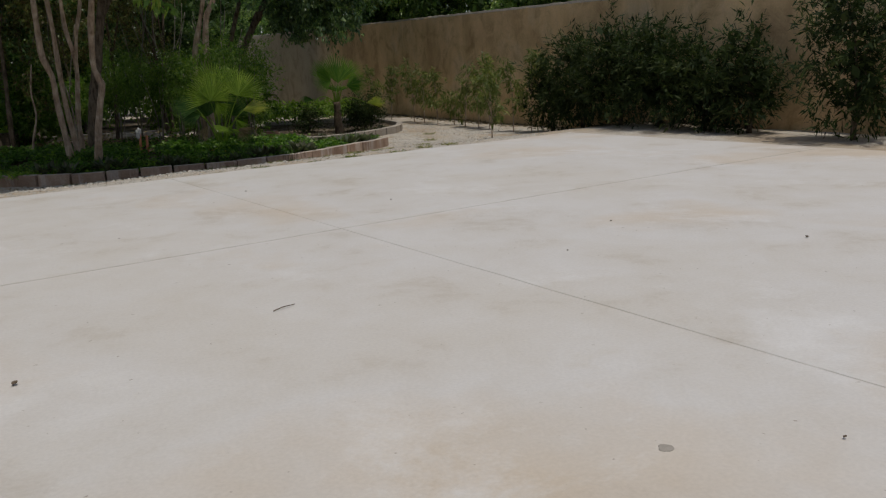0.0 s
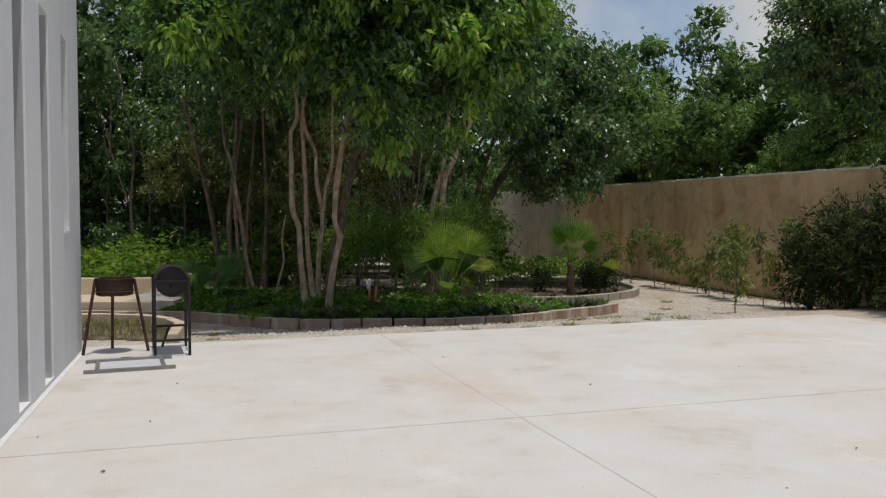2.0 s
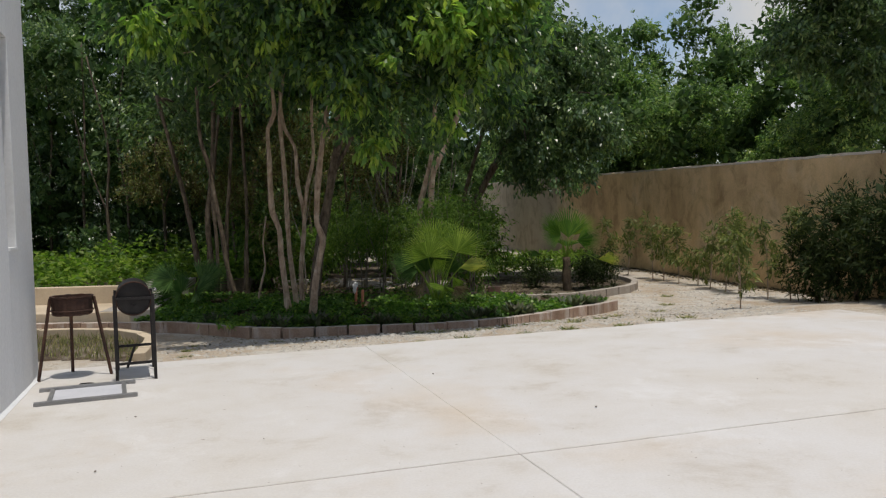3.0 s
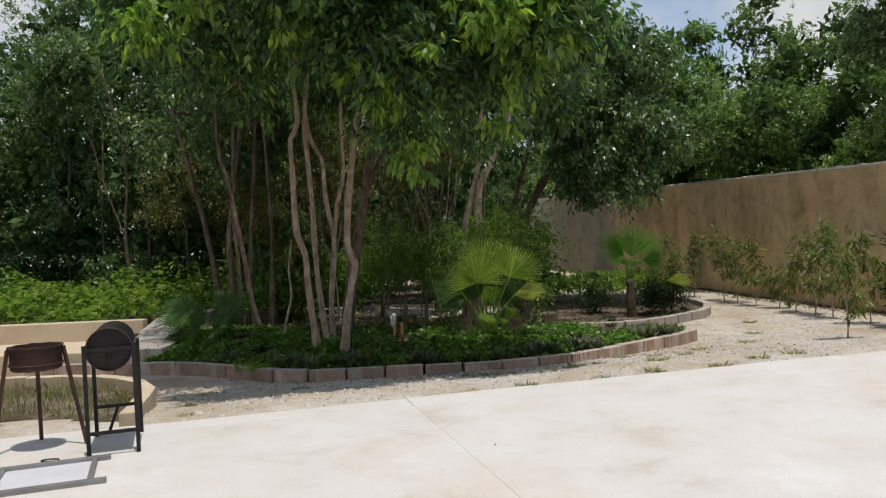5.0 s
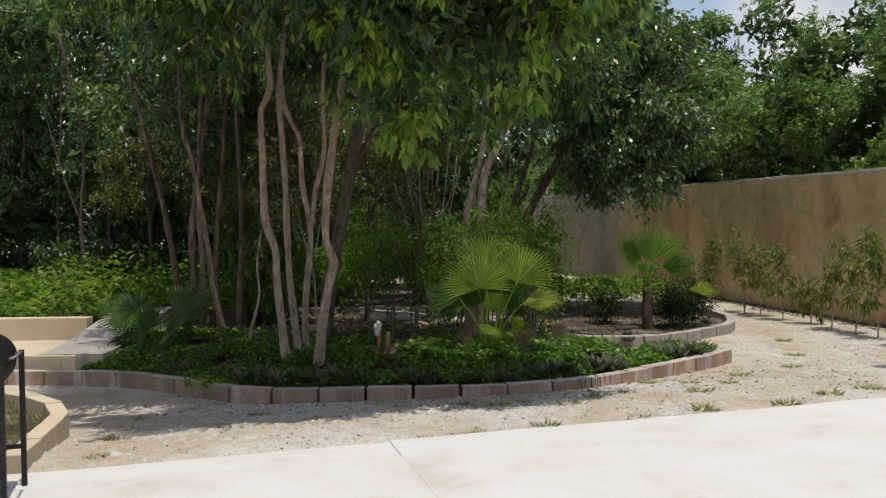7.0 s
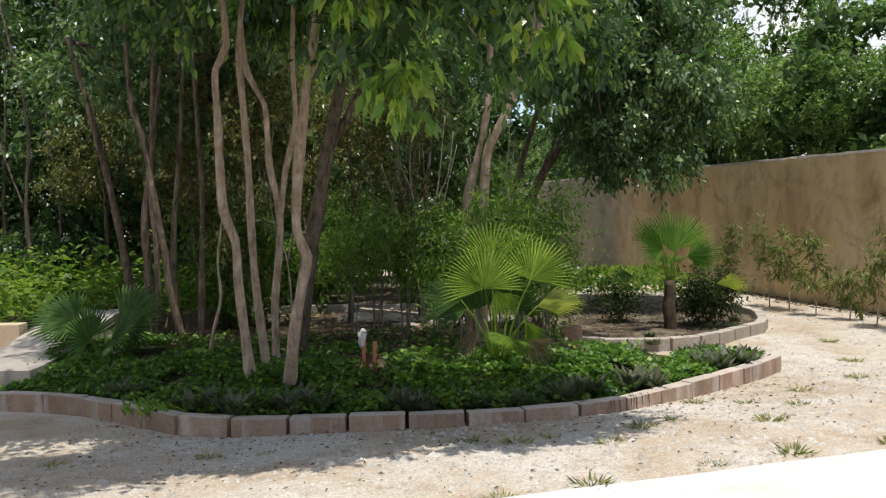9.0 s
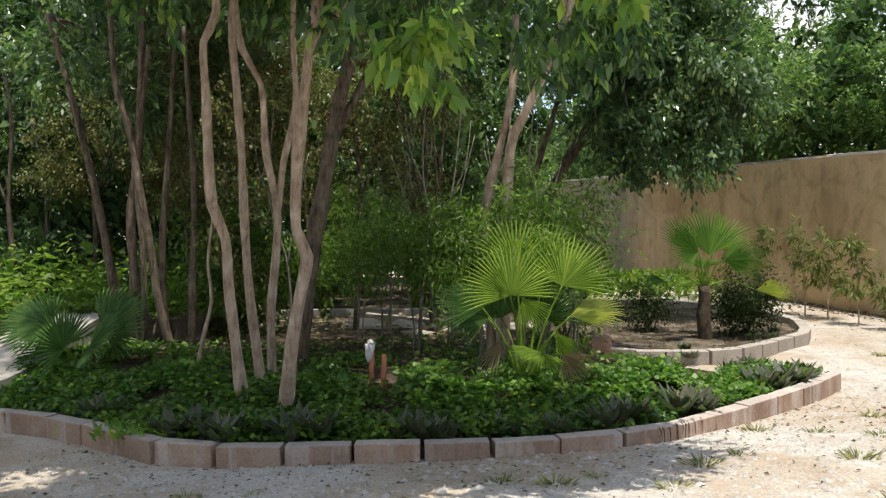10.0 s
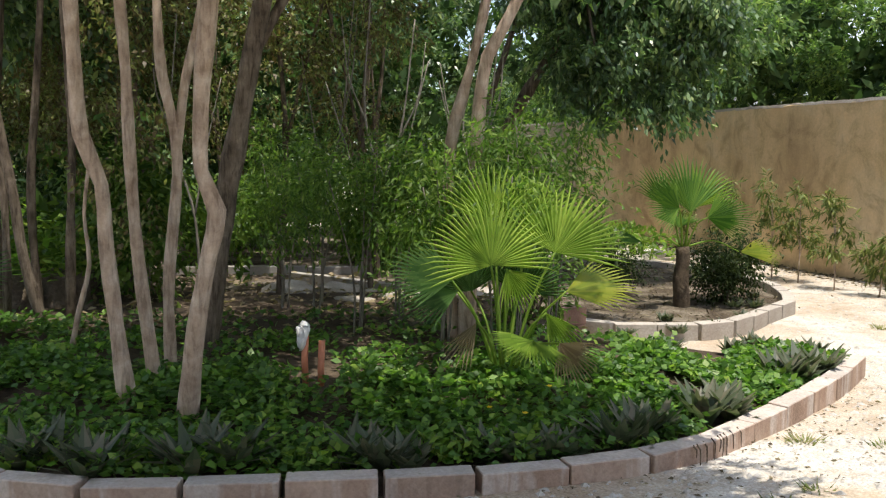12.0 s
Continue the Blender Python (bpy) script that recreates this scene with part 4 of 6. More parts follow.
# leaning grey tree behind the fan palm
tree((0.12, 12.4, -0.2), [
    ([(0.12, 12.4, -0.2), (0.15, 12.3, 0.8), (0.18, 12.22, 1.54), (0.20, 12.2, 1.9), (0.25, 12.2, 2.22), (0.36, 12.2, 2.42), (0.50, 12.2, 2.7), (0.75, 12.2, 3.3)], 0.085, 0.045),
    ([(0.05, 12.45, -0.2), (-0.03, 12.35, 0.9), (-0.01, 12.3, 1.58), (0.07, 12.3, 1.9), (0.16, 12.3, 2.25), (0.25, 12.3, 2.7), (0.3, 12.4, 3.4)], 0.062, 0.04)],
    [(0.9, 12.2, 4.7, 0.9, 0.7, 0.7), (1.7, 13.4, 4.7, 0.9, 0.8, 0.9), (1.2, 13.8, 3.8, 0.7, 0.6, 0.45)], 400, 15, 0.13, L_TREE, M_BARK, "leaning grey-barked tree with a forked trunk", droop=0.7)

# dark tree by the far wall, sprays hanging over it
tree((0.9, 18.2, -0.2), [([(0.9, 18.2, -0.2), (1.05, 18.2, 1.2), (1.6, 18.2, 2.4), (2.6, 18.1, 4.0)], 0.13, 0.07), ([(0.75, 18.4, -0.2), (0.85, 18.4, 1.4), (1.5, 18.3, 3.6)], 0.09, 0.05)],
     [(3.2, 18.0, 5.2, 1.7, 1.5, 1.6), (1.9, 17.6, 4.7, 1.4, 1.3, 1.5), (2.7, 17.6, 3.9, 1.2, 1.0, 0.7), (3.5, 17.2, 2.95, 0.6, 0.5, 0.35), (4.0, 17.3, 3.9, 0.7, 0.7, 0.8), (2.3, 17.2, 2.85, 0.5, 0.4, 0.3), (3.4, 17.5, 3.3, 0.7, 0.5, 0.5), (2.8, 17.2, 2.6, 0.5, 0.4, 0.45), (4.2, 17.1, 3.2, 0.45, 0.45, 0.4), (3.3, 17.0, 2.35, 0.3, 0.3, 0.3)], 3000, 15, 0.125, L_DARK, M_BARK_DARK, "dark-leaved tree with sprays drooping over the wall", droop=0.8,
     sprays=[([(2.0, 17.2, 2.45, 0.4, 0.3, 0.4), (2.4, 17.2, 2.1, 0.4, 0.3, 0.35), (2.8, 17.2, 2.0, 0.4, 0.3, 0.3), (3.3, 17.2, 2.35, 0.45, 0.3, 0.3), (3.8, 17.2, 2.45, 0.35, 0.3, 0.2), (2.6, 17.2, 2.6, 0.7, 0.4, 0.4)], 190, 0.11, L_DARK)])

# slender stems standing in the shade behind
slim = []
for k in range(4):
    h = 5.0 + 0.3 * k
    pts = [(0, 0, -0.2), (0.10 * math.sin(k * 2), 0.05, h * 0.3), (-0.12 * math.cos(k), 0.0, h * 0.6), (0.18 * math.sin(k + 1), 0.1, h)]
    ob = thing("slender_tree", Matrix.Translation((-6.0 - 1.1 * k, 17.0 + 0.5 * k, 0.25)), "slender grey tree stem in the shaded thicket", "tree", "thicket stems")
    part("trunk", tube(bmesh.new(), smooth_line(pts, 0.2), 0.040, 0.016, 7, 0.25), M_BARK_DARK, ob, smooth=True)
    part("branch", tube(bmesh.new(), smooth_line([(pts[1][0], 0.05, h * 0.3), (0.3 - 0.2 * k, 0.1, h * 0.5), (0.5 - 0.4 * k, 0.2, h * 0.72)], 0.2), 0.022, 0.008, 6, 0.2), M_BARK_DARK, ob, smooth=True)
    slim.append(ob)
for k in range(9):
    x, y = rng.uniform(-7.5, 1.0), rng.uniform(14.6, 17.6)
    copy_thing(slim[k % 4], pose(x, y, bank_z(x, y) - 0.1 if x < -3.4 else -0.15, rng.uniform(-5, 5), rng.uniform(-7, 7), rng.uniform(0, 360)))


for k, (x, y, h, a) in enumerate(((-0.75, 13.6, 2.9, 0.5), (-0.35, 13.9, 3.2, -0.45), (0.25, 14.1, 3.0, 0.35), (-1.15, 14.3, 3.3, 0.3), (0.7, 14.4, 2.8, -0.5), (-2.3, 14.1, 3.0, -0.35))):
    ob = thing("bare_sapling", Matrix.Translation((x, y, -0.15)), "thin grey crooked bare stem in the undergrowth", "tree", "grey bare stems")
    low, mid = Vector((0.15 * a, 0, h * 0.35)), Vector((0.75 * a, 0.05, h * 0.62))
    part("trunk", tube(bmesh.new(), smooth_line([(0, 0, -0.05), low, mid, (0.85 * a + 0.1, 0.1, h)], 0.12), 0.017, 0.006, 7, 0.3), M_TWIG, ob, smooth=True)
    part("branch", tube(bmesh.new(), smooth_line([low, (low.x - 0.3 * a, 0.04, h * 0.55), (low.x - 0.75 * a, 0.1, h * 0.8)], 0.12), 0.012, 0.005, 6, 0.3), M_TWIG, ob, smooth=True)
    part("branch", tube(bmesh.new(), smooth_line([mid, (mid.x + 0.35 * a, 0.0, h * 0.75), (mid.x + 0.5 * a, 0.1, h * 0.93)], 0.12), 0.010, 0.004, 6, 0.3), M_TWIG, ob, smooth=True)


# ---------------------------------------------------------------- woods beyond, thicket, weeds
def stuff(name, verts, mat, label, category):
    return tagged(part(name, quads_mesh(name, verts, mat), mat, None, label), category=category, kind="stuff")


blobs = []
for row, (y0, low, top) in enumerate(((21.5, 2.2, 4.5), (24.5, 2.0, 6.4), (28.0, 3.0, 8.2))):
    x = 3.4 - row * 0.2
    while x < 24:
        crest = top + 0.7 * math.sin(x * 1.1 + row * 2) + 0.4 * math.sin(x * 2.7 + row) - (0.9 if x < 5.0 and row < 2 else 0.0)
        z = low
        while z < crest:
            r = 0.8 + 0.45 * rng.random()
            y = y0 + 1.1 * rng.normal() * 0.6 - max(0.0, x - 8) * 0.35
            if x - 1.3 * r < wall_x(y) + 0.4 and z - r < 2.9:
                z += 1.15
                continue
            blobs.append((x + 0.3 * rng.normal(), y, min(z, crest - r * 0.6), r * 1.1, r, r * 0.85))
            z += 1.15
        x += 1.05
for y in np.arange(17, 62, 1.25):
    for z in (2.3, 3.3, 4.3, 5.2):
        far = y > 30
        if z < 5 or far:
            blobs.append((wall_x(y) + 1.9 + (0.7 + far) * rng.random() + 0.25 * z, y + 0.5 * rng.normal(), z + 0.3 * rng.normal() + 0.5 * far, 1.1, 1.1, 0.85))
for x in np.arange(-9, 2.4, 1.2):
    for z in (1.4, 2.8, 4.2, 5.6):
        blobs.append((x, 33 + rng.normal(), z + 0.4 * rng.normal(), 1.4, 1.2, 1.2))
# dark filler leaves: inner shade of the woods put into the colour
stuff("woods_inner", core_leaves(blobs, 46000, 0.34), L_INNER_SHADE, "dark filler leaves painted as the shade inside the woods beyond the wall", "woods")
stuff("woods", crown_leaves(blobs, 40000, 13, 0.105, 0.35, 0.3, 0.2, 0.0, 1.1, 0.0, 26, 0.26), L_WOOD, "sunlit green woods beyond the boundary wall", "woods")
tree((11.8, 16.6, -0.2), [([(11.8, 16.6, -0.2), (11.9, 16.7, 2.2), (11.6, 16.6, 4.6)], 0.16, 0.08)], [(10.2, 16.4, 6.6, 2.0, 1.7, 1.5), (12.2, 16.8, 5.4, 1.8, 1.7, 1.6), (8.7, 16.1, 6.2, 0.9, 0.9, 0.8), (9.6, 16.6, 4.8, 1.3, 1.2, 1.1), (8.6, 16.6, 5.2, 0.8, 0.8, 0.7)], 3000, 14, 0.14, L_DARK, M_BARK_DARK, "tall dark leafy tree behind the boundary wall")

blobs = []
for row, (y0, top) in enumerate(((18.4, 4.9), (21.0, 6.4), (24.0, 7.6))):
    x = -20.0
    while x < (0.1 if row == 0 else 2.0):
        crest = top + 0.6 * math.sin(x * 1.3 + row) + 0.4 * math.sin(x * 2.9 + 2 * row) + 1.0 * smoothstep(3.0, 5.0, -x) + 0.9 * (row > 0) * smoothstep(6.0, 7.5, -x) - 3.0 * smoothstep(11.5, 15.0, -x)
        z = 0.5 + 0.3 * rng.random()
        if row == 0 and -3.4 < x < 1.6:
            z = 1.9
        if row and x > -2.6:
            z = 2.5 if x < 0.2 else 3.3
        while z < crest:
            r = 0.75 + 0.45 * rng.random()
            blobs.append((x + 0.3 * rng.normal(), y0 + 0.7 * rng.normal(), z, r * 1.1, r, r * 0.85))
            z += 1.15
        x += 1.1
for x in np.arange(-24, -1.5, 1.3):
    for z in (0.5, 1.7, 2.9, 4.2):
        blobs.append((x + 0.3 * rng.normal(), 27 + 0.6 * rng.normal(), z, 1.1, 0.9, 0.9))
# same dark filler for the shade deep in the thicket
stuff("thicket_inner", core_leaves(blobs, 36000, 0.34), L_INNER_SHADE, "dark filler leaves painted as the shade inside the dense thicket", "woods")
stuff("thicket", crown_leaves(blobs, 30000, 13, 0.115, 0.45, 0.35, 0.26, 0.0, 1.05, 0.03, 12, 0.26), L_DARK, "dense dark green thicket closing the garden", "woods")

blobs = [(rng.uniform(-3.4, -2.4), rng.uniform(14.4, 16.2), rng.uniform(0.3, 1.5), 0.6, 0.5, 0.5) for k in range(5)]
blobs += [(rng.uniform(-3.0, 1.4), rng.uniform(17.9, 19.0), rng.uniform(0.3, 1.2), 0.7, 0.5, 0.5) for k in range(12)]
stuff("undergrowth", crown_leaves(blobs, 1500, 12, 0.12, 0.45, 0.5, 0.4), L_SHRUB, "shaded leafy undergrowth behind the trees", "undergrowth")

blobs = [(rng.uniform(-6.4, -4.4), rng.uniform(16.4, 17.4), rng.uniform(1.9, 4.1), 0.55, 0.35, 0.6) for k in range(13)]
blobs += [(rng.uniform(-4.3, -0.6), rng.uniform(14.2, 15.6), rng.uniform(1.6, 4.3), 0.55, 0.35, 0.55) for k in range(26)]
blobs += [(-2.66 + 0.08 * math.sin(k * 2.0), 12.9, 0.7 + 0.3 * k, 0.13, 0.12, 0.22) for k in range(8)]
stuff("creeper", crown_leaves(blobs, 4600, 12, 0.06, 0.6, 0.6, 0.22, 0.1, 1.2, 0.1, 8, 0.13), L_CREEPER, "brownish small-leaved creeper hanging between the stems", "creeper")


def scatter(n, x0, x1, y0, y1, keep):
    p = rng.uniform((x0, y0), (x1, y1), size=(n, 2))
    return np.array([q for q in p if keep(*q)])


p = scatter(17000, -13, -3.4, 13.05, 19, lambda x, y: x < -5.3 or y > 13.9)
hump = np.array([0.18 + 1.1 * max(0, noise.noise(Vector((x * 1.1, y * 1.1, 8)))) + 0.3 * smoothstep(13.3, 16.5, y) for x, y in p])
base = np.column_stack([p, 0.28 + hump * rng.random(len(p))])
axis = rng.normal(size=base.shape) * np.array([1, 1, 0.35]) + np.array([0, 0, 0.15])
stuff("weeds", leaf_quads(base, axis, 0.08 + 0.11 * rng.random(len(p)), 0.05 + 0.05 * rng.random(len(p))), L_HERB, "bright green sunlit broad-leaved weeds on the bank", "weeds")
p = scatter(2600, 0.2, 4.6, 19.3, 22.3, lambda x, y: x < wall_x(y) - 0.6)
base = np.column_stack([p, -0.12 + 0.4 * rng.random(len(p))])
stuff("low_plants", leaf_quads(base, rng.normal(size=base.shape) + np.array([0, 0, 0.3]), 0.17, 0.06), L_HERB, "pale green low plants by the far wall", "plants")


def shrub(base, blobs, twigs, size, leaf, label, droop=0.35, group="", name="shrub", stem=0.018, slim=1.0):
    ob = thing(name, Matrix.Translation(base), label, "shrub", group)
    o = Vector(base)
    for k, b in enumerate(blobs):
        for s in range(2):
            end = Vector(b[:3]) - o + Vector((0.12 * math.sin(k * 3 + s * 2), 0.1 * math.cos(k + s), b[5] * 0.4))
            part("stem", tube(bmesh.new(), smooth_line([(0.04 * math.sin(k + 3 * s), 0.04 * math.cos(k), 0), end * 0.5 + Vector((0.06, -0.04, 0.02)), end], 0.12), stem, 0.005, 6, 0.2), M_BARK_DARK, ob, smooth=True)
    leaf_part("foliage", crown_leaves(blobs, twigs, 14, size, droop, 0.6, 0.26, 0.3, slim), leaf, ob)
    return ob


def understorey(x, y, top, reach, seed, label="slim light green sapling with feathery leaves in half shade"):
    """Bare thin stems that carry narrow leaves only higher up."""
    ob = thing("understorey_sapling", Matrix.Translation((x, y, -0.1)), label, "sapling", "saplings behind the palm")
    heads = []
    for k in range(3):
        a = seed + 2.1 * k
        lean = Vector((0.5 * reach * math.cos(a), 0.35 * reach * math.sin(a), 0))
        end = lean + Vector((0, 0, (top + 0.1) * (0.84 + 0.08 * k)))
        part("stem", tube(bmesh.new(), smooth_line([(0.03 * math.cos(a), 0.03 * math.sin(a), -0.05), lean * 0.25 + Vector((0.03, 0, top * 0.4)), end], 0.1), 0.011, 0.004, 6, 0.3), M_TWIG, ob, smooth=True)
        heads.append((x + end.x, y + end.y, end.z - 0.22, reach * 0.6, reach * 0.5, 0.24))
        heads.append((x + lean.x * 1.6, y + lean.y * 1.5, top * 0.62, reach * 0.5, reach * 0.4, 0.2))
    leaf_part("foliage", crown_leaves(heads, int(330 * reach), 14, 0.075, 0.45, 0.6, 0.24, 0.0, 0.6), L_SHRUB, ob)


for k, (x, y, top, reach) in enumerate(((-1.15, 13.3, 1.45, 0.5), (-0.75, 12.7, 1.5, 0.5), (-0.4, 13.2, 1.6, 0.55), (-0.1, 11.95, 1.5, 0.42), (0.25, 11.75, 1.62, 0.45), (0.5, 12.1, 1.75, 0.5), (0.85, 12.6, 1.75, 0.5), (0.15, 12.9, 1.8, 0.6), (-1.5, 14.0, 1.7, 0.55))):
    understorey(x, y, top, reach, k * 1.3)
for x, y, h in ((-0.2, 14.0, 0.9), (0.75, 13.2, 0.7)):
    shrub((x, y, -0.12), [(x, y, 0.35 * h, 0.4, 0.35, 0.3), (x + 0.2, y, 0.7 * h, 0.35, 0.3, 0.3)], 60, 0.11, L_SHRUB, "low light green shrub on the shaded floor", group="low shrubs", slim=0.6)
shrub((3.55, 15.3, -0.2), [(3.65, 15.4, 0.30, 0.42, 0.38, 0.32), (3.4, 15.2, 0.16, 0.3, 0.3, 0.25)], 420, 0.055, L_OLEANDER, "small dark bush beside the young palm")
shrub((2.35, 15.9, -0.2), [(2.35, 15.9, 0.16, 0.32, 0.3, 0.24)], 160, 0.055, L_OLEANDER, "small dark bush beside the young palm")

# hedge and saplings along the boundary wall
for k, (y, h, spread) in enumerate(((12.3, 1.45, 0.55), (11.3, 1.75, 0.75), (10.2, 1.8, 0.85), (9.2, 1.75, 0.8), (8.2, 1.35, 0.75), (7.3, 1.55, 0.5), (5.6, 2.1, 0.75))):
    x = wall_x(y) - 0.75
    z = gz(x, y)
    shrub((x, y, z), [(x, y, z + h * 0.42, spread, spread, h * 0.42), (x - 0.1, y + 0.1, z + h * 0.78, spread * 0.75, spread * 0.75, h * 0.26)], int(430 * spread), 0.13, L_OLEANDER, "dense dark hedge shrub against the boundary wall", 0.1, "wall hedge", "hedge_shrub", slim=0.55)


def sapling(x, y, h, seed, label="staked young sapling with narrow leaves by the wall"):
    z = gz(x, y)
    ob = thing("sapling", Matrix.Translation((x, y, z - 0.03)), label, "sapling", "saplings along the wall")
    top = Vector((0.06 * math.sin(seed), 0.05 * math.cos(seed * 2), h))
    part("stem", tube(bmesh.new(), smooth_line([(0, 0, 0), top * 0.5 + Vector((0.02, 0.01, 0)), top], 0.1), 0.013, 0.006, 6, 0.2), M_BARK, ob, smooth=True)
    heads = []
    for s in range(3):
        end = top * (0.5 + 0.26 * s) + Vector((0.13 * math.cos(seed + 2.1 * s), 0.13 * math.sin(seed + 2.1 * s), 0.04))
        part("twig", tube(bmesh.new(), smooth_line([top * (0.25 + 0.24 * s), (top * (0.4 + 0.24 * s) * 0.6 + end * 0.4), end], 0.08), 0.007, 0.003, 5), M_BARK, ob)
        heads.append((x + end.x, y + end.y, z + end.z, 0.15, 0.15, 0.26))
    leaf_part("foliage", crown_leaves(heads, 60, 10, 0.13, 0.65, 0.6, 0.12, 0.0, 0.5), L_SAPLING, ob)
    return ob


for k, (x, y, h) in enumerate(((5.05, 11.1, 0.95), (5.95, 15.2, 1.25), (5.75, 16.7, 1.1), (5.5, 18.0, 1.3), (5.2, 19.3, 1.25), (6.15, 14.1, 1.2), (6.35, 13.2, 1.3), (5.95, 16.0, 0.7), (6.5, 12.6, 1.45), (5.0, 20.4, 1.3), (5.6, 17.4, 1.2), (6.1, 14.7, 1.35))):
    sapling(x, y, h, k * 1.9)


# ---------------------------------------------------------------- palms
def fan_quads(hub, axis, up, radius, count=28, sweep=195, sag=0.06, fused=0.5):
    """A pleated fan blade: folded segments that part towards their tips."""
    axis, up = Vector(axis).normalized(), Vector(up)
    up = (up - axis * up.dot(axis)).normalized()
    side = axis.cross(up)
    step = radians(sweep) / count
    quads = []
    for k in range(count):
        a = -radians(sweep) / 2 + (k + 0.5) * step
        reach = radius * (1.0 - 0.16 * abs(a) / radians(sweep / 2)) * (0.93 + 0.1 * rng.random())

        def ray(angle, d, lift=0.0):
            fall = sag * d * d / radius
            return Vector(hub) + (axis * math.cos(angle) + side * math.sin(angle)) * d + up * (lift + 0.10 * abs(math.sin(angle)) * d) - Vector((0, 0, fall))

        m = reach * fused * (0.94 + 0.12 * rng.random())
        left, right, ridge = ray(a - step / 2, m), ray(a + step / 2, m), ray(a, m, 0.016)
        q = reach * 0.8
        l2, r2, c2 = ray(a - step * 0.17, q), ray(a + step * 0.17, q), ray(a, q, 0.006)
        tip = ray(a + 0.02 * rng.normal(), reach) - Vector((0, 0, 0.05 * rng.random() * radius))
        h = Vector(hub)
        quads += [h, left, ridge, ridge, h, ridge, right, right, left, l2, c2, ridge, ridge, c2, r2, right, l2, tip, tip, c2, c2, tip, tip, r2]
    v = np.array([tuple(x) for x in quads]).reshape(-1, 4, 3)
    return v


def fan_mesh(name, v, origin, mat):
    """Faces of three or four corners, welded blade by blade."""
    bm = bmesh.new()
    for q in v - np.array(origin):
        corners = []
        for c in q:
            if not any((Vector(c) - d).length < 1e-6 for d in corners):
                corners.append(Vector(c))
        bm.faces.new([bm.verts.new(c) for c in corners])
    me = bpy.data.meshes.new(name)
    bm.to_mesh(me)
    bm.free()
    me.materials.append(mat)
    return me


def palm(base, trunk_h, trunk_r, fronds, label, group="", name="fan_palm", sweep=165, count=26):
    """Fronds: hub, facing axis, blade normal, radius, material."""
    ob = thing(name, Matrix.Translation(base), label, "palm", group)
    o = Vector(base)
    if trunk_h:
        line = [Vector((0.01 * math.sin(k), 0.01 * math.cos(k), -0.1 + (trunk_h + 0.1) * k / 10)) for k in range(11)]
        part("trunk", tube(bmesh.new(), line, trunk_r * 1.1, trunk_r * 0.9, 12, 0.35), M_TRUNK_PALM, ob, smooth=True)
    crown = Vector((0, 0, trunk_h))
    for k, (hub, axis, up, radius, mat, *wide) in enumerate(fronds):
        blade = part("frond", fan_mesh("frond", fan_quads(hub, axis, up, radius, int(count * (wide[0] / sweep if wide else 1)), wide[0] if wide else sweep), base, mat), mat, ob)
        h = Vector(hub) - o
        start = crown + Vector((h.x, h.y, 0)).normalized() * (trunk_r * 0.5 if trunk_h else 0.03)
        bend = (start + h) / 2 + Vector((0, 0, 0.10))
        part("petiole", tube(bmesh.new(), smooth_line([start, bend, h], 0.06), 0.014, 0.007, 6), L_PALM, blade, smooth=True)
    return ob


palm((0.25, 11.25, -0.02), 0.0, 0.05, [
    ((0.12, 10.97, 0.785), (-0.16, 0.35, 0.95), (0.1, -1, 0.45), 0.52, L_PALM, 205),
    ((0.57, 11.2, 0.84), (0.45, 0.35, 0.9), (-0.25, -1, 0.5), 0.56, L_PALM, 170),
    ((0.20, 11.45, 0.98), (-0.06, 0.3, 1.0), (0.1, -1, 0.4), 0.54, L_PALM, 120),
    ((0.46, 11.5, 0.96), (0.22, 0.3, 1.0), (-0.2, -1, 0.4), 0.50, L_PALM, 120),
    ((0.62, 11.08, 0.60), (1.0, -0.1, 0.17), (-0.05, -0.42, 1.0), 0.50, L_PALM_YELLOW, 110),
    ((-0.10, 11.2, 0.66), (-0.95, 0.05, 0.22), (0.1, -0.6, 0.8), 0.48, L_PALM_DARK, 120),
    ((-0.05, 11.35, 0.56), (-0.8, -0.1, -0.15), (0.0, -0.6, 0.8), 0.44, L_PALM_DARK, 100),
    ((0.08, 11.65, 0.52), (-0.25, 0.1, 0.9), (0.1, -1, 0.4), 0.46, L_PALM_DARK, 150),
    ((0.42, 11.65, 0.50), (0.3, 0.1, 0.9), (-0.1, -1, 0.4), 0.46, L_PALM_DARK, 150),
    ((0.22, 10.98, 0.76), (0.42, -0.15, -0.7), (0.1, -1, 0.2), 0.30, L_PALM, 100),
    ((0.36, 10.82, 0.34), (-0.35, -0.7, -0.18), (0.1, -0.5, 1.0), 0.34, L_PALM, 150),
    ((0.52, 10.80, 0.33), (0.55, -0.4, -0.62), (0.2, -1, 0.4), 0.30, L_PALM_DRY, 110),
    ((0.50, 11.1, 0.46), (0.5, -0.3, -0.75), (0.2, -1, 0.3), 0.34, L_PALM, 70),
    ((0.05, 11.1, 0.40), (-0.5, -0.3, -0.7), (-0.2, -1, 0.3), 0.34, L_PALM_DRY, 50),
], "large fan palm with bright green fronds in the bed", sweep=165, count=30)
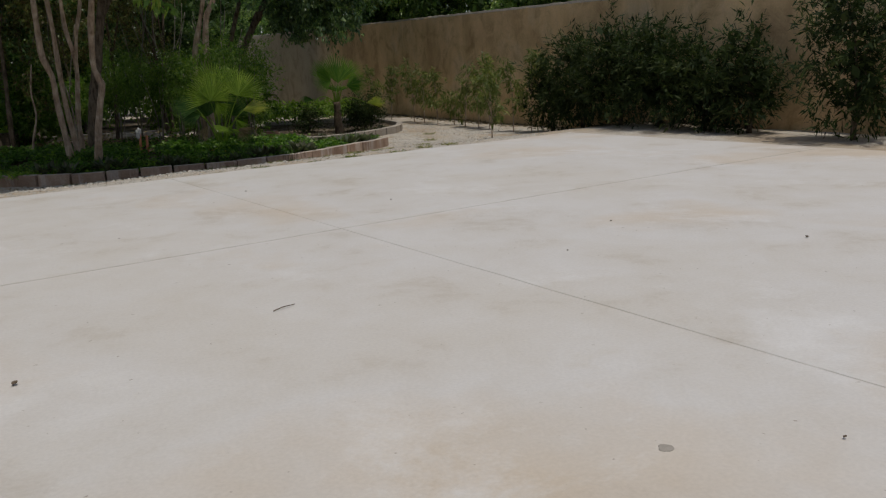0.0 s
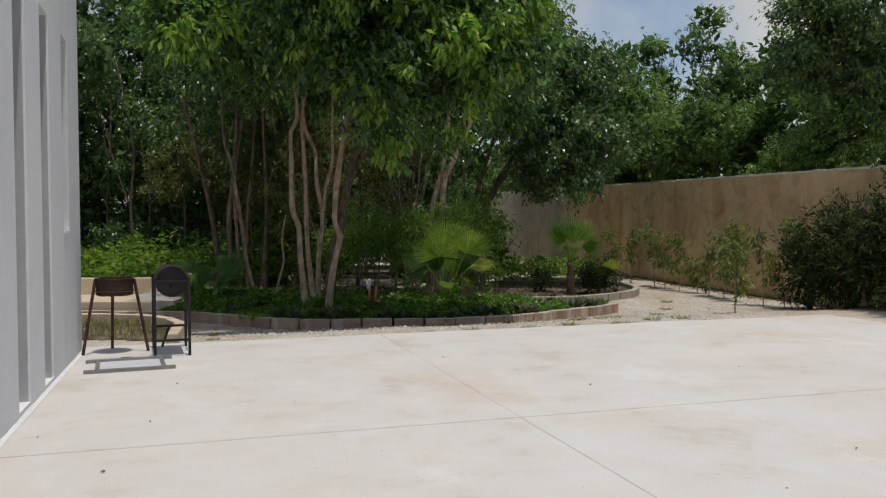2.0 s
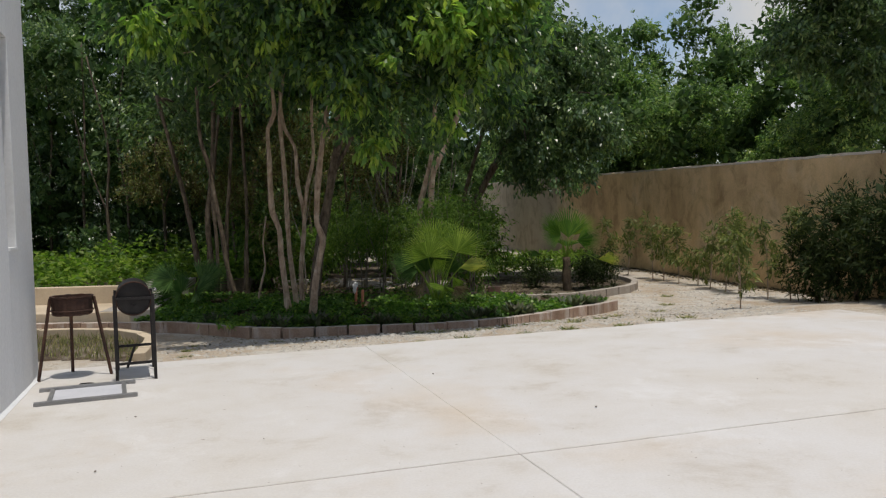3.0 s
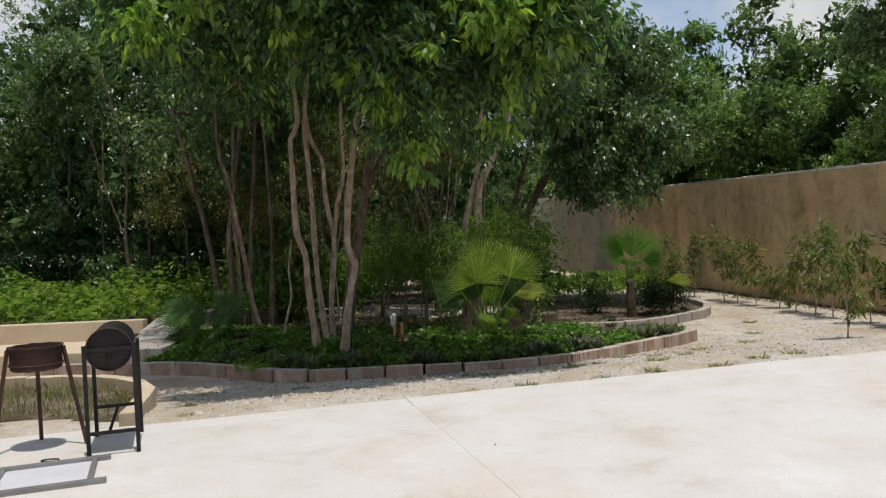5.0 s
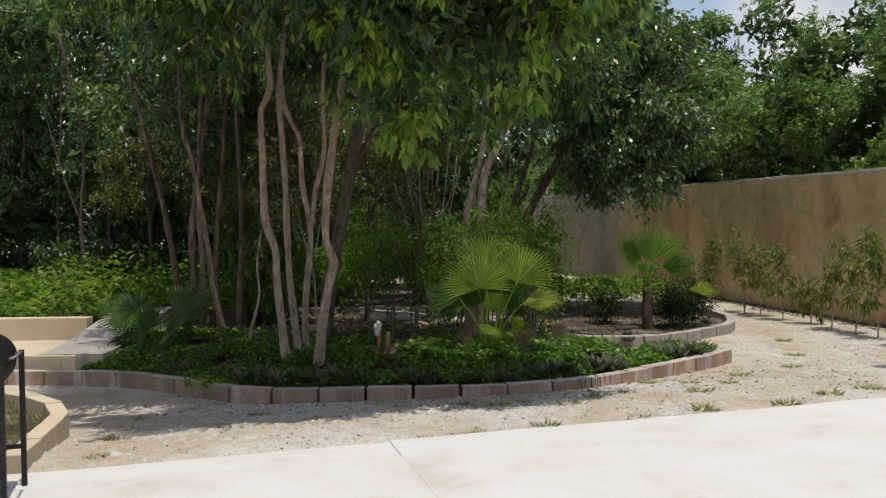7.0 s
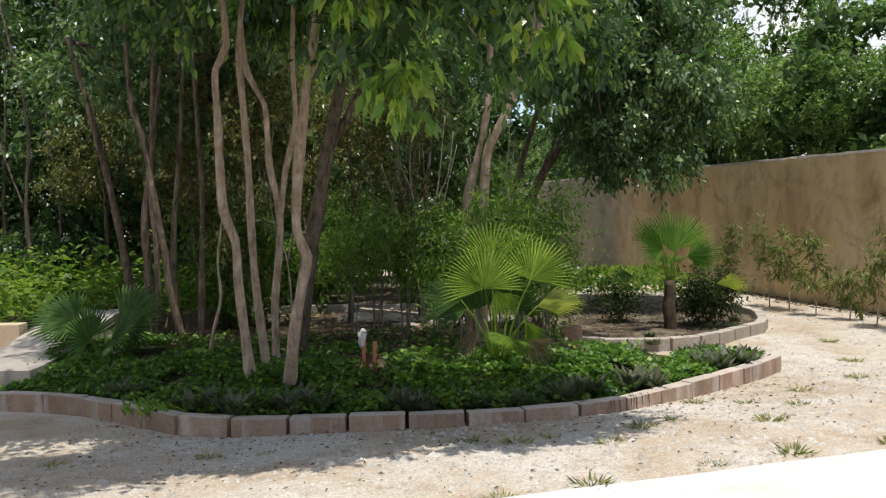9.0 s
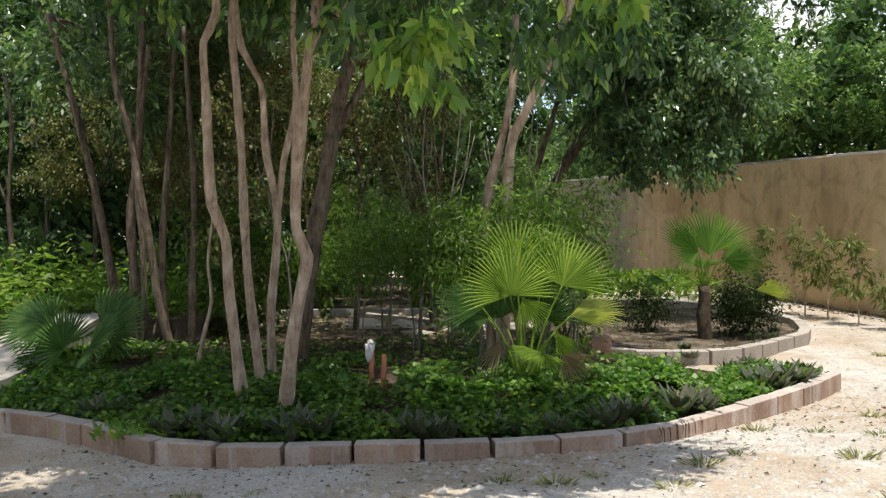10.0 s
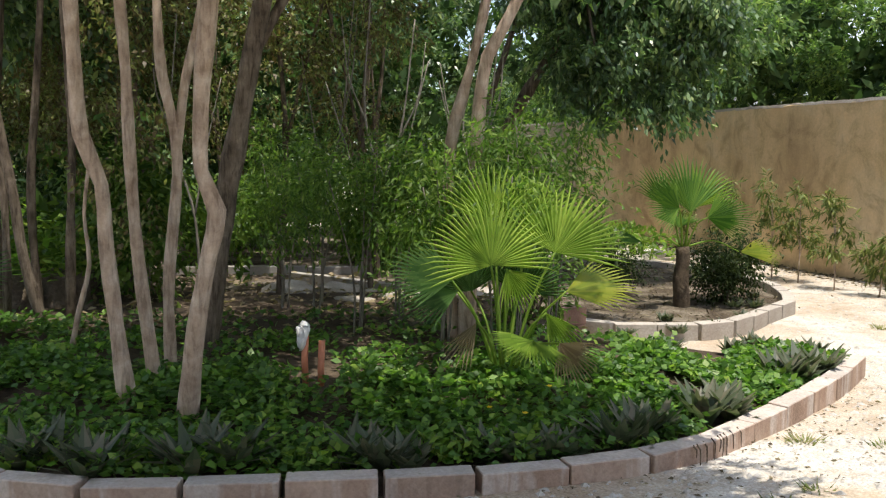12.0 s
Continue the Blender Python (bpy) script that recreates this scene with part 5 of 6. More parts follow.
palm((2.93, 15.06, -0.2), 0.70, 0.085, [
    ((2.97, 14.98, 0.90), (0.03, 0.3, 1.0), (0.1, -1, 0.4), 0.78, L_PALM_GREEN, 105),
    ((2.80, 14.88, 0.95), (-0.8, -0.15, 0.30), (0.25, -1, 0.5), 0.50, L_PALM_GREEN, 150),
    ((3.14, 14.90, 0.84), (0.9, -0.15, 0.12), (0.0, -0.8, 0.7), 0.58, L_PALM_GREEN, 125),
    ((3.12, 15.25, 0.94), (0.62, 0.1, 0.72), (-0.3, -1, 0.3), 0.66, L_PALM, 80),
    ((2.80, 15.25, 0.94), (-0.5, 0.1, 0.8), (0.3, -1, 0.3), 0.62, L_PALM_GREEN, 70),
    ((3.58, 15.0, 0.44), (0.95, -0.1, 0.05), (0, -0.6, 1), 0.50, L_PALM_YELLOW, 85),
    ((2.42, 15.0, 0.56), (-0.95, 0.1, 0.18), (0.1, -0.7, 0.8), 0.34, L_PALM_DARK, 60),
    ((3.0, 15.4, 0.7), (0.2, 0.9, 0.4), (0, -0.4, 1), 0.50, L_PALM_GREEN, 110),
], "young fan palm with a short fibrous trunk", sweep=118, count=24)
palm((-4.05, 12.3, -0.1), 0.0, 0.05, [
    ((-4.05 + 0.26 * math.cos(a), 12.25 + 0.22 * math.sin(a), 0.34 + 0.16 * math.sin(k * 1.7)), (math.cos(a), 0.6 * math.sin(a), 0.75 - 0.4 * (k % 3)), (0.3 * math.cos(k * 2.0), -0.7, 0.8), 0.56, L_PALM_DARK)
    for k, a in enumerate((0.1, 0.8, 1.7, 2.5, 3.2, 3.9, 4.6, 5.5))
], "dark green low palmetto in shade beside the ramp")

# ---------------------------------------------------------------- ground cover and rosettes
p = scatter(140000, -4.6, 3.3, 9.9, 13.4, lambda x, y: y > kerb_y(x) + 0.10 and not (x > 0.9 and y > 12.55) and not (x > 2.3 and y > 12.2 and x > 3.0))
dense = np.array([noise.noise(Vector((x * 1.6, y * 1.6, 3))) for x, y in p])
far = np.array([y - kerb_y(x) for x, y in p])
p = p[(1.5 * dense + 0.5 + 0.35 * (p[:, 0] < -2.4) > rng.random(len(p)) * 1.1) & ((far > 0.3) | (rng.random(len(p)) < 0.55)) & ((far < 1.5) | (rng.random(len(p)) < 0.22)) & ((far < 2.6) | (rng.random(len(p)) < 0.3))]
z0 = np.array([soil_z(x, y) for x, y in p])
lift = np.array([0.06 + 0.09 * (0.5 + 0.5 * noise.noise(Vector((x * 3, y * 3, 6)))) for x, y in p])
base = np.column_stack([p, z0 + lift * (0.35 + 0.75 * rng.random(len(p)))])
axis = rng.normal(size=base.shape) * np.array([1, 1, 0.3]) + np.array([0, 0, 0.18])
k = len(base)
length = 0.04 + 0.038 * rng.random(k)
stuff("ground_cover", leaf_quads(base, axis, length, length * 0.72, 0.12), L_COVER, "low glossy green ground cover filling the bed", "ground cover")


def rosette(x, y, z, size, blades, group="rosette plants along the kerb"):
    ob = thing("rosette_plant", Matrix.Translation((x, y, z)), "dark purplish-green sword-leaved rosette plant", "plant", group)
    v = []
    for c in range(2):
        cx, cy = x + size * 0.25 * math.cos(c * 3.1 + x), y + size * 0.15 * math.sin(c * 3.1 + x)
        n = blades // 2
        a = rng.random(n) * 2 * math.pi
        up = 0.5 + 1.7 * rng.random(n)
        axis = np.column_stack([np.cos(a), np.sin(a), up])
        foot = np.column_stack([cx + 0.03 * np.cos(a), cy + 0.03 * np.sin(a), np.full(n, z + 0.02)])
        axis = unit(axis)
        length = size * (0.6 + 0.35 * rng.random(n))
        side = unit(np.cross(axis, np.array([0, 0, 1.0])))
        wide = (0.058 + 0.022 * rng.random(n))[:, None] * min(1.0, size / 0.24)
        mid = foot + axis * length[:, None] * 0.5
        tip = foot + axis * length[:, None] + np.column_stack([np.cos(a), np.sin(a), -0.6 * np.ones(n)]) * (0.12 * length)[:, None]
        v.append(np.stack([foot - side * wide * 0.4, mid - side * wide / 2, mid, foot], 1))
        v.append(np.stack([foot, mid, mid + side * wide / 2, foot + side * wide * 0.4], 1))
        v.append(np.stack([mid - side * wide / 2, tip, tip + side * 0.002, mid], 1))
        v.append(np.stack([mid, tip + side * 0.002, tip, mid + side * wide / 2], 1))
    leaf_part("foliage", np.concatenate(v).reshape(-1, 3), L_ROSETTE, ob)
    return ob


for k, (x, d, size) in enumerate(((-3.2, 0.3, 0.28), (-2.35, 0.28, 0.30), (-2.0, 0.24, 0.32), (-1.52, 0.26, 0.36), (-1.33, 0.34, 0.30), (-0.66, 0.27, 0.32), (-0.48, 0.2, 0.27), (0.05, 0.26, 0.24), (0.36, 0.22, 0.25), (0.82, 0.26, 0.34), (1.0, 0.34, 0.28), (1.42, 0.32, 0.36), (1.62, 0.26, 0.3), (2.45, 0.36, 0.34), (2.75, 0.3, 0.32))):
    y = kerb_y(x) + d
    rosette(x, y, soil_z(x, y) - 0.01, size, 46)
for x, d in ((-0.95, 0.2), (-2.75, 0.24), (0.18, 0.3), (-0.2, 0.24)):
    y = kerb_y(x) + d
    z = soil_z(x, y)
    herb = thing("leafy_herb", Matrix.Translation((x, y, z)), "light green leafy herb between the rosettes", "plant", "light herbs at the kerb")
    n = 80
    a = rng.random(n) * 6.283
    base = np.column_stack([x + 0.09 * rng.normal(size=n), y + 0.06 * rng.normal(size=n), z + 0.14 * rng.random(n)])
    leaf_part("foliage", leaf_quads(base, np.column_stack([np.cos(a), np.sin(a), 0.6 * np.ones(n)]), 0.07, 0.04), L_HERB, herb)
for k, (x, y) in enumerate(((2.45, 12.55), (2.75, 12.8), (3.1, 12.55), (1.9, 12.7))):
    rosette(x, y, -0.2, 0.2, 36, "rosette plants by the ring")
for k, (x, y) in enumerate(((1.75, 13.4), (2.3, 13.5), (2.8, 13.75), (3.3, 14.2), (3.75, 14.9), (4.0, 15.5), (3.5, 14.9), (2.4, 14.1))):
    rosette(x, y, -0.2, 0.13, 30, "small rosettes inside the ring")
leaf_pile = thing("light_green_rosette", Matrix.Translation((-2.55, 10.28, soil_z(-2.55, 10.28))), "light green leafy rosette at the kerb", "plant")
n = 150
a = rng.random(n) * 6.283
base = np.column_stack([-2.55 + 0.19 * rng.normal(size=n), 10.28 + 0.07 * rng.normal(size=n), np.full(n, soil_z(-2.55, 10.28) + 0.02)])
leaf_part("foliage", leaf_quads(base, np.column_stack([np.cos(a), np.sin(a), 0.9 * np.ones(n)]), 0.17, 0.045), L_SPRAY, leaf_pile)

for x, y in ((0.25, 10.45), (0.05, 10.5), (0.45, 10.75), (1.55, 10.75)):
    z = soil_z(x, y) + 0.16
    fl = thing("flower", Matrix.Translation((x, y, z - 0.16)), "small yellow flower in the ground cover", "flower", "yellow flowers")
    part("stem", tube(bmesh.new(), [Vector((0, 0, 0)), Vector((0.005, 0, 0.08)), Vector((0, 0, 0.16))], 0.002, 0.002, 5), L_COVER, fl)
    a = np.arange(8) * math.pi / 4
    leaf_part("blossom", leaf_quads(np.tile([x, y, z], (8, 1)), np.column_stack([np.cos(a), np.sin(a), 0.35 * np.ones(8)]), 0.022, 0.014), L_FLOWER, fl)

# ---------------------------------------------------------------- pipes, block, stones, weeds on the gravel
riser = thing("irrigation_riser", pose(-1.0, 11.12, soil_z(-1.0, 11.12) - 0.02), "two orange irrigation pipes with a white cap", "pipe")
part("pipe", tube(bmesh.new(), [Vector((-0.035, 0, 0)), Vector((-0.04, 0, 0.2)), Vector((-0.03, 0, 0.38))], 0.021, 0.021, 12), M_PIPE, riser, smooth=True)
part("pipe", tube(bmesh.new(), [Vector((0.06, 0, 0)), Vector((0.062, 0, 0.15)), Vector((0.07, 0, 0.31))], 0.021, 0.021, 12), M_PIPE, riser, smooth=True)
bm = bmesh.new()
bmesh.ops.create_icosphere(bm, subdivisions=3, radius=0.042)
for v in bm.verts:
    v.co = Vector((v.co.x * 0.8 - 0.045 - max(0.0, -v.co.z) * 0.35, v.co.y * 0.85, v.co.z * (1.0 if v.co.z > 0 else 3.4) + 0.385)) + 0.03 * noise.noise_vector(v.co * 42)
part("cap", bm, M_CAP, riser, "crumpled white rag cap", True)

pier = thing("block_pier", pose(1.31, 13.77, -0.3, 0, 0, 8), "short red-brown block pier at the ring's end", "block")
for k in range(2):
    bm = block_shape(0.24, 0.17, 0.2, 5 + k)
    bm.transform(Matrix.Translation((0.01 * k, 0, 0.172 * k)))
    part("block", bm, M_BRICK, pier)


def pebble_mesh(count, spots, lo, hi, name, label):
    """Loose stones: squashed octahedra of many sizes, half sunk."""
    shape = np.array([(1, 0, 0), (0, 1, 0), (-1, 0, 0), (0, -1, 0), (0, 0, 1), (0, 0, -0.6)], float)
    tri = np.array([(0, 1, 4), (1, 2, 4), (2, 3, 4), (3, 0, 4), (1, 0, 5), (2, 1, 5), (3, 2, 5), (0, 3, 5)])
    n = len(spots)
    s = (lo + (hi - lo) * rng.random((n, 1)) ** 4)
    turn = rng.random(n) * 6.283
    c, d = np.cos(turn)[:, None], np.sin(turn)[:, None]
    v = shape[None] * (s * (0.7 + 0.6 * rng.random((n, 3))) * np.array([1, 1, 0.6]))[:, None] * (0.8 + 0.4 * rng.random((n, 6, 1)))
    v = np.stack([v[..., 0] * c - v[..., 1] * d, v[..., 0] * d + v[..., 1] * c, v[..., 2]], -1) + spots[:, None]
    return tagged(part(name, quads_mesh(name, v[:, tri].reshape(-1, 3), M_STONE, 3), M_STONE, None, label), category="gravel", kind="stuff")


def on_gravel(x, y):
    q = Vector((x, y, 0)) - O2
    return (q.dot(V) > EDGE_V + 0.02 or q.dot(U) > 6.62) and not (-6 < x < 3.45 and y > kerb_y(x) - 0.08) and not inside(RING_POLY, x, y) and x < wall_x(y) - 0.05 and not inside(PLANTER + [(-6.9, 8.0), (-6.9, 6.6)], x, y)


p = np.concatenate([scatter(15000, -3.2, 5.5, 6.6, 12.5, on_gravel), scatter(5000, 3.2, 7.0, 11.5, 19, on_gravel)])
spots = np.column_stack([p, [gz(x, y) for x, y in p]])
pebble_mesh(len(p), spots, 0.006, 0.034, "gravel", "loose pale limestone chips scattered on the yard")
p = scatter(500, -2.6, 6.0, 6.9, 8.9, on_gravel)
pebble_mesh(len(p), np.column_stack([p, [gz(x, y) for x, y in p]]), 0.01, 0.05, "stones", "scattered limestone lumps along the slab edge")


def tuft(x, y, size, blades, mat, label, name="weed_tuft"):
    z = gz(x, y) - 0.01
    ob = thing(name, Matrix.Translation((x, y, z)), label, "weed", "weeds on the gravel")
    a = rng.random(blades) * 6.283
    r = rng.random(blades)[:, None]
    base = np.column_stack([x + size * 0.9 * r[:, 0] * np.cos(a), y + size * 0.7 * r[:, 0] * np.sin(a), np.full(blades, z)])
    axis = np.column_stack([np.cos(a) * 0.9, np.sin(a) * 0.9, 0.25 + 0.7 * rng.random(blades)])
    leaf_part("foliage", leaf_quads(base, axis, size * (0.35 + 0.5 * rng.random(blades)), size * 0.09), mat, ob)


for k, (x, y, s) in enumerate(((1.85, 8.32, 0.13), (-2.66, 7.73, 0.10), (0.05, 7.6, 0.10), (0.55, 7.8, 0.12), (-0.3, 7.45, 0.09), (-2.5, 7.1, 0.08), (2.6, 8.5, 0.12), (3.1, 8.9, 0.13), (3.6, 9.2, 0.12), (1.3, 8.1, 0.08), (3.9, 11.6, 0.12), (4.3, 12.6, 0.12), (2.6, 10.0, 0.10), (3.0, 10.9, 0.12), (4.7, 14.0, 0.12), (1.5, 9.6, 0.09), (-1.5, 9.0, 0.06), (-3.0, 9.0, 0.09), (-0.06, 9.04, 0.10), (0.23, 8.97, 0.12), (0.49, 9.12, 0.08), (1.2, 9.35, 0.12), (2.12, 9.32, 0.13), (1.93, 10.5, 0.11), (2.3, 10.3, 0.09), (0.85, 8.75, 0.1), (-1.9, 9.0, 0.08))):
    tuft(x, y, s, 60 + 12 * (k % 3), (L_SAPLING, L_GRASS, L_GRASS)[k % 3], ("small green weed in the gravel", "dry grass tuft in the gravel", "sprawling olive weed in the gravel")[k % 3])
p = scatter(2600, -6.5, -2.95, 6.85, 8.8, lambda x, y: inside(PLANTER + [(-6.9, 8.0), (-6.9, 7.2), (-4.0, 7.2), (-3.2, 6.95)], x, y))
base = np.column_stack([p, np.full(len(p), -0.03)])
axis = rng.normal(size=base.shape) * 0.35 + np.array([0, 0, 1.0])
stuff("grass", leaf_quads(base, axis, 0.05 + 0.10 * rng.random(len(p)), 0.010), L_GRASS, "dry yellow-green grass in the curved planter", "grass")

for k in range(9):
    bm = bmesh.new()
    bmesh.ops.create_icosphere(bm, subdivisions=2, radius=0.16 + 0.05 * (k % 3))
    for v in bm.verts:
        v.co = Vector((v.co.x * 1.3, v.co.y, v.co.z * 0.6)) + 0.09 * noise.noise_vector(v.co * 4 + Vector((k * 3, 0, 0)))
    x, y = rng.uniform(-1.6, 1.0), rng.uniform(14.4, 15.6)
    ob = part("rock", bm, M_RIM, None, "pale limestone rock on the shaded woodland floor", True)
    tagged(ob, category="rock", group="rocks under the trees")
    ob.matrix_world = pose(x, y, -0.06, 0, 0, 40 * k)

# ---------------------------------------------------------------- grill, brazier, frame, litter on the slab
grill = thing("drum_grill", pose(-2.52, 5.74, 0, 0, 0, 21), "black sooty drum barbecue grill on a square-tube stand", "grill")


def drum(r, z, y0, y1, a0, a1, wall=0.004):
    """Half shell of a drum lying along y."""
    bm = bmesh.new()
    n, rows = 20, []
    for k in range(n + 1):
        a = radians(a0 + (a1 - a0) * k / n)
        rows.append([bm.verts.new((math.cos(a) * q, y, z + math.sin(a) * q)) for q, y in ((r, y0), (r, y1), (r - wall, y1), (r - wall, y0))])
    for p0, p1 in zip(rows, rows[1:]):
        for k in range(4):
            bm.faces.new((p0[k], p0[(k + 1) % 4], p1[(k + 1) % 4], p1[k]))
    bm.faces.new(rows[0])
    bm.faces.new(rows[-1][::-1])
    for y in (y0, y1):
        c = [bm.verts.new((math.cos(radians(a0 + (a1 - a0) * k / n)) * (r - 0.006), y + (0.008 if y == y0 else -0.008), z + math.sin(radians(a0 + (a1 - a0) * k / n)) * (r - 0.006))) for k in range(n + 1)]
        bm.faces.new(c)
    return bm


lid = part("lid", drum(0.153, 0.754, 0.0, 0.62, -1, 181), M_BLACK, grill, smooth=False)
body = part("body", drum(0.148, 0.751, 0.004, 0.616, 176, 364), M_BLACK, grill)
part("handle", tube(bmesh.new(), [Vector((0.17, 0.2, 0.80)), Vector((0.20, 0.2, 0.81)), Vector((0.20, 0.42, 0.81)), Vector((0.17, 0.42, 0.80))], 0.007, 0.007, 8), M_GREYMETAL, lid, smooth=True)
part("rim", tube(bmesh.new(), [Vector((math.cos(radians(a)) * 0.153, -0.003, 0.755 + math.sin(radians(a)) * 0.153)) for a in range(0, 370, 12)], 0.006, 0.006, 6, close=False), M_RUST, lid, "worn brown rim", True)
bm = bmesh.new()
bmesh.ops.create_cone(bm, segments=14, radius1=0.018, radius2=0.012, depth=0.02, cap_ends=True)
bm.transform(pose(0.0, -0.006, 0.70, 90, 0, 0))
part("knob", bm, M_BLACK, body)
for x in (-0.165, 0.165):
    for y in (0.0, 0.66):
        part("leg", box(bmesh.new(), (x - 0.014, y - 0.014, 0), (x + 0.014, y + 0.014, 0.79), 0.002), M_BLACK, grill)
for y, z in ((0.0, 0.15), (0.66, 0.22), (-0.028, 0.745)):
    part("crossbar", box(bmesh.new(), (-0.15, y - 0.011, z), (0.15, y + 0.011, z + 0.025), 0.002), M_BLACK, grill)
part("brace", tube(bmesh.new(), [Vector((-0.08, 0.66, 0.012)), Vector((0.0, 0.66, 0.23))], 0.012, 0.012, 6), M_BLACK, grill)

brazier = thing("brazier", pose(-3.2, 6.0, 0, 0, 0, 10), "rusty round steel brazier on splayed legs", "brazier")
bm = bmesh.new()
rings = []
for r, z in ((0.16, 0.595), (0.178, 0.605), (0.182, 0.755), (0.195, 0.765), (0.195, 0.775), (0.174, 0.775), (0.168, 0.625), (0.0, 0.615)):
    rings.append([bm.verts.new((math.cos(a * math.pi / 14) * max(r, 0.001), math.sin(a * math.pi / 14) * max(r, 0.001), z + 0.003 * math.sin(a * 2.3))) for a in range(28)])
for p0, p1 in zip(rings, rings[1:]):
    for k in range(28):
        bm.faces.new((p0[k], p0[(k + 1) % 28], p1[(k + 1) % 28], p1[k]))
bm.faces.new(rings[0][::-1])
part("bowl", bm, M_RUST, brazier)
for a in (208, 8, 108):
    c, s = math.cos(radians(a)), math.sin(radians(a))
    part("leg", tube(bmesh.new(), [Vector((c * 0.19, s * 0.19, 0.76)), Vector((c * 0.255, s * 0.255, 0.38)), Vector((c * 0.32, s * 0.32, 0.0))], 0.016, 0.016, 4), M_RUST, brazier)
part("ring", tube(bmesh.new(), [Vector((math.cos(radians(a)) * 0.186, math.sin(radians(a)) * 0.186, 0.64)) for a in range(0, 375, 15)], 0.007, 0.007, 6, close=False), M_RUST, brazier, smooth=True)

rack = thing("metal_frame", pose(-2.74, 5.20, 0.0, 0, 0, 22), "grey flat metal frame lying on the slab", "frame")
for y in (-0.30, 0.30):
    part("rail", box(bmesh.new(), (-0.39, y - 0.028, 0.0), (0.39, y + 0.028, 0.03), 0.003), M_GREYMETAL, rack)
for x in (-0.28, 0.29):
    part("crossbar", box(bmesh.new(), (x - 0.018, -0.27, 0.004), (x + 0.018, 0.27, 0.026), 0.003), M_GREYMETAL, rack)
part("panel", box(bmesh.new(), (-0.262, -0.27, 0.003), (0.272, 0.27, 0.009)), M_PANEL, rack, "pale grey sheet between the rails")
wire = part("wire_ring", tube(bmesh.new(), [Vector((math.cos(a * 0.4) * 0.055 * (1 + 0.03 * a), math.sin(a * 0.4) * 0.035, 0.006)) for a in range(15)], 0.005, 0.005, 6), M_BLACK, None, "bent dark wire ring lying on the slab", True)
tagged(wire, category="wire")
wire.matrix_world = pose(-2.92, 5.62, 0.0)


def dry_leaf(x, y, size, turn, seed):
    bm = bmesh.new()
    rows = []
    for i in range(7):
        t = i / 6
        wide = math.sin(math.pi * min(0.96, 0.06 + t * 0.9)) * 0.42
        row = []
        for j in range(5):
            s = (j - 2) / 2
            row.append(bm.verts.new((size * (t - 0.5), size * wide * s, 0.004 + size * (0.32 * s * s * (0.6 + 0.4 * t) + 0.18 * (t - 0.5) ** 2 + 0.05 * math.sin(seed + 5 * t + 3 * s)))))
        rows.append(row)
    for a, b in zip(rows, rows[1:]):
        for j in range(4):
            bm.faces.new((a[j], a[j + 1], b[j + 1], b[j]))
    ob = part("dry_leaf", bm, M_DEADLEAF, None, "curled dry brown leaf lying on the slab", True)
    tagged(ob, category="leaf", group="dry leaves on the slab")
    mod = ob.modifiers.new("thickness", "SOLIDIFY")
    mod.thickness = 0.002
    ob.matrix_world = pose(x, y, 0.002, 0, 0, turn)


dry_leaf(-1.52, 0.50, 0.085, 20, 1)
dry_leaf(-1.43, 0.46, 0.07, -30, 3)
dry_leaf(-1.10, 0.54, 0.03, 60, 2)
for k, (x, y) in enumerate(((1.9, 1.6), (2.6, 2.3), (3.4, 1.2), (-0.9, 3.6), (-2.0, 4.3), (1.4, 4.2), (2.9, 5.0), (0.2, 5.6), (-1.6, 1.9), (-2.3, 2.6), (-1.75, 3.0))):
    dry_leaf(x, y, 0.012 + 0.006 * (k % 3), 47 * k, k)
dry_leaf(1.52, -1.10, 0.014, 10, 6)
bm = bmesh.new()
bmesh.ops.create_cone(bm, segments=18, radius1=0.026, radius2=0.024, depth=0.002, cap_ends=True)
for v in bm.verts:
    v.co.xy *= 1 + 0.35 * noise.noise(Vector((v.co.x * 40, v.co.y * 40, 1)))
stain = part("oil_stain", bm, M_PATH, None, "small grey dried spot on the slab")
tagged(stain, category="stain")
stain.matrix_world = pose(0.985, -0.94, 0.0015)
twig = part("twig", tube(bmesh.new(), smooth_line([(0.0, 1.10, 0.006), (0.05, 1.13, 0.012), (0.12, 1.18, 0.006)], 0.02), 0.003, 0.002, 5, 0.3), M_BARK_DARK, None, "thin dry twig lying on the slab", True)
tagged(twig, category="twig")

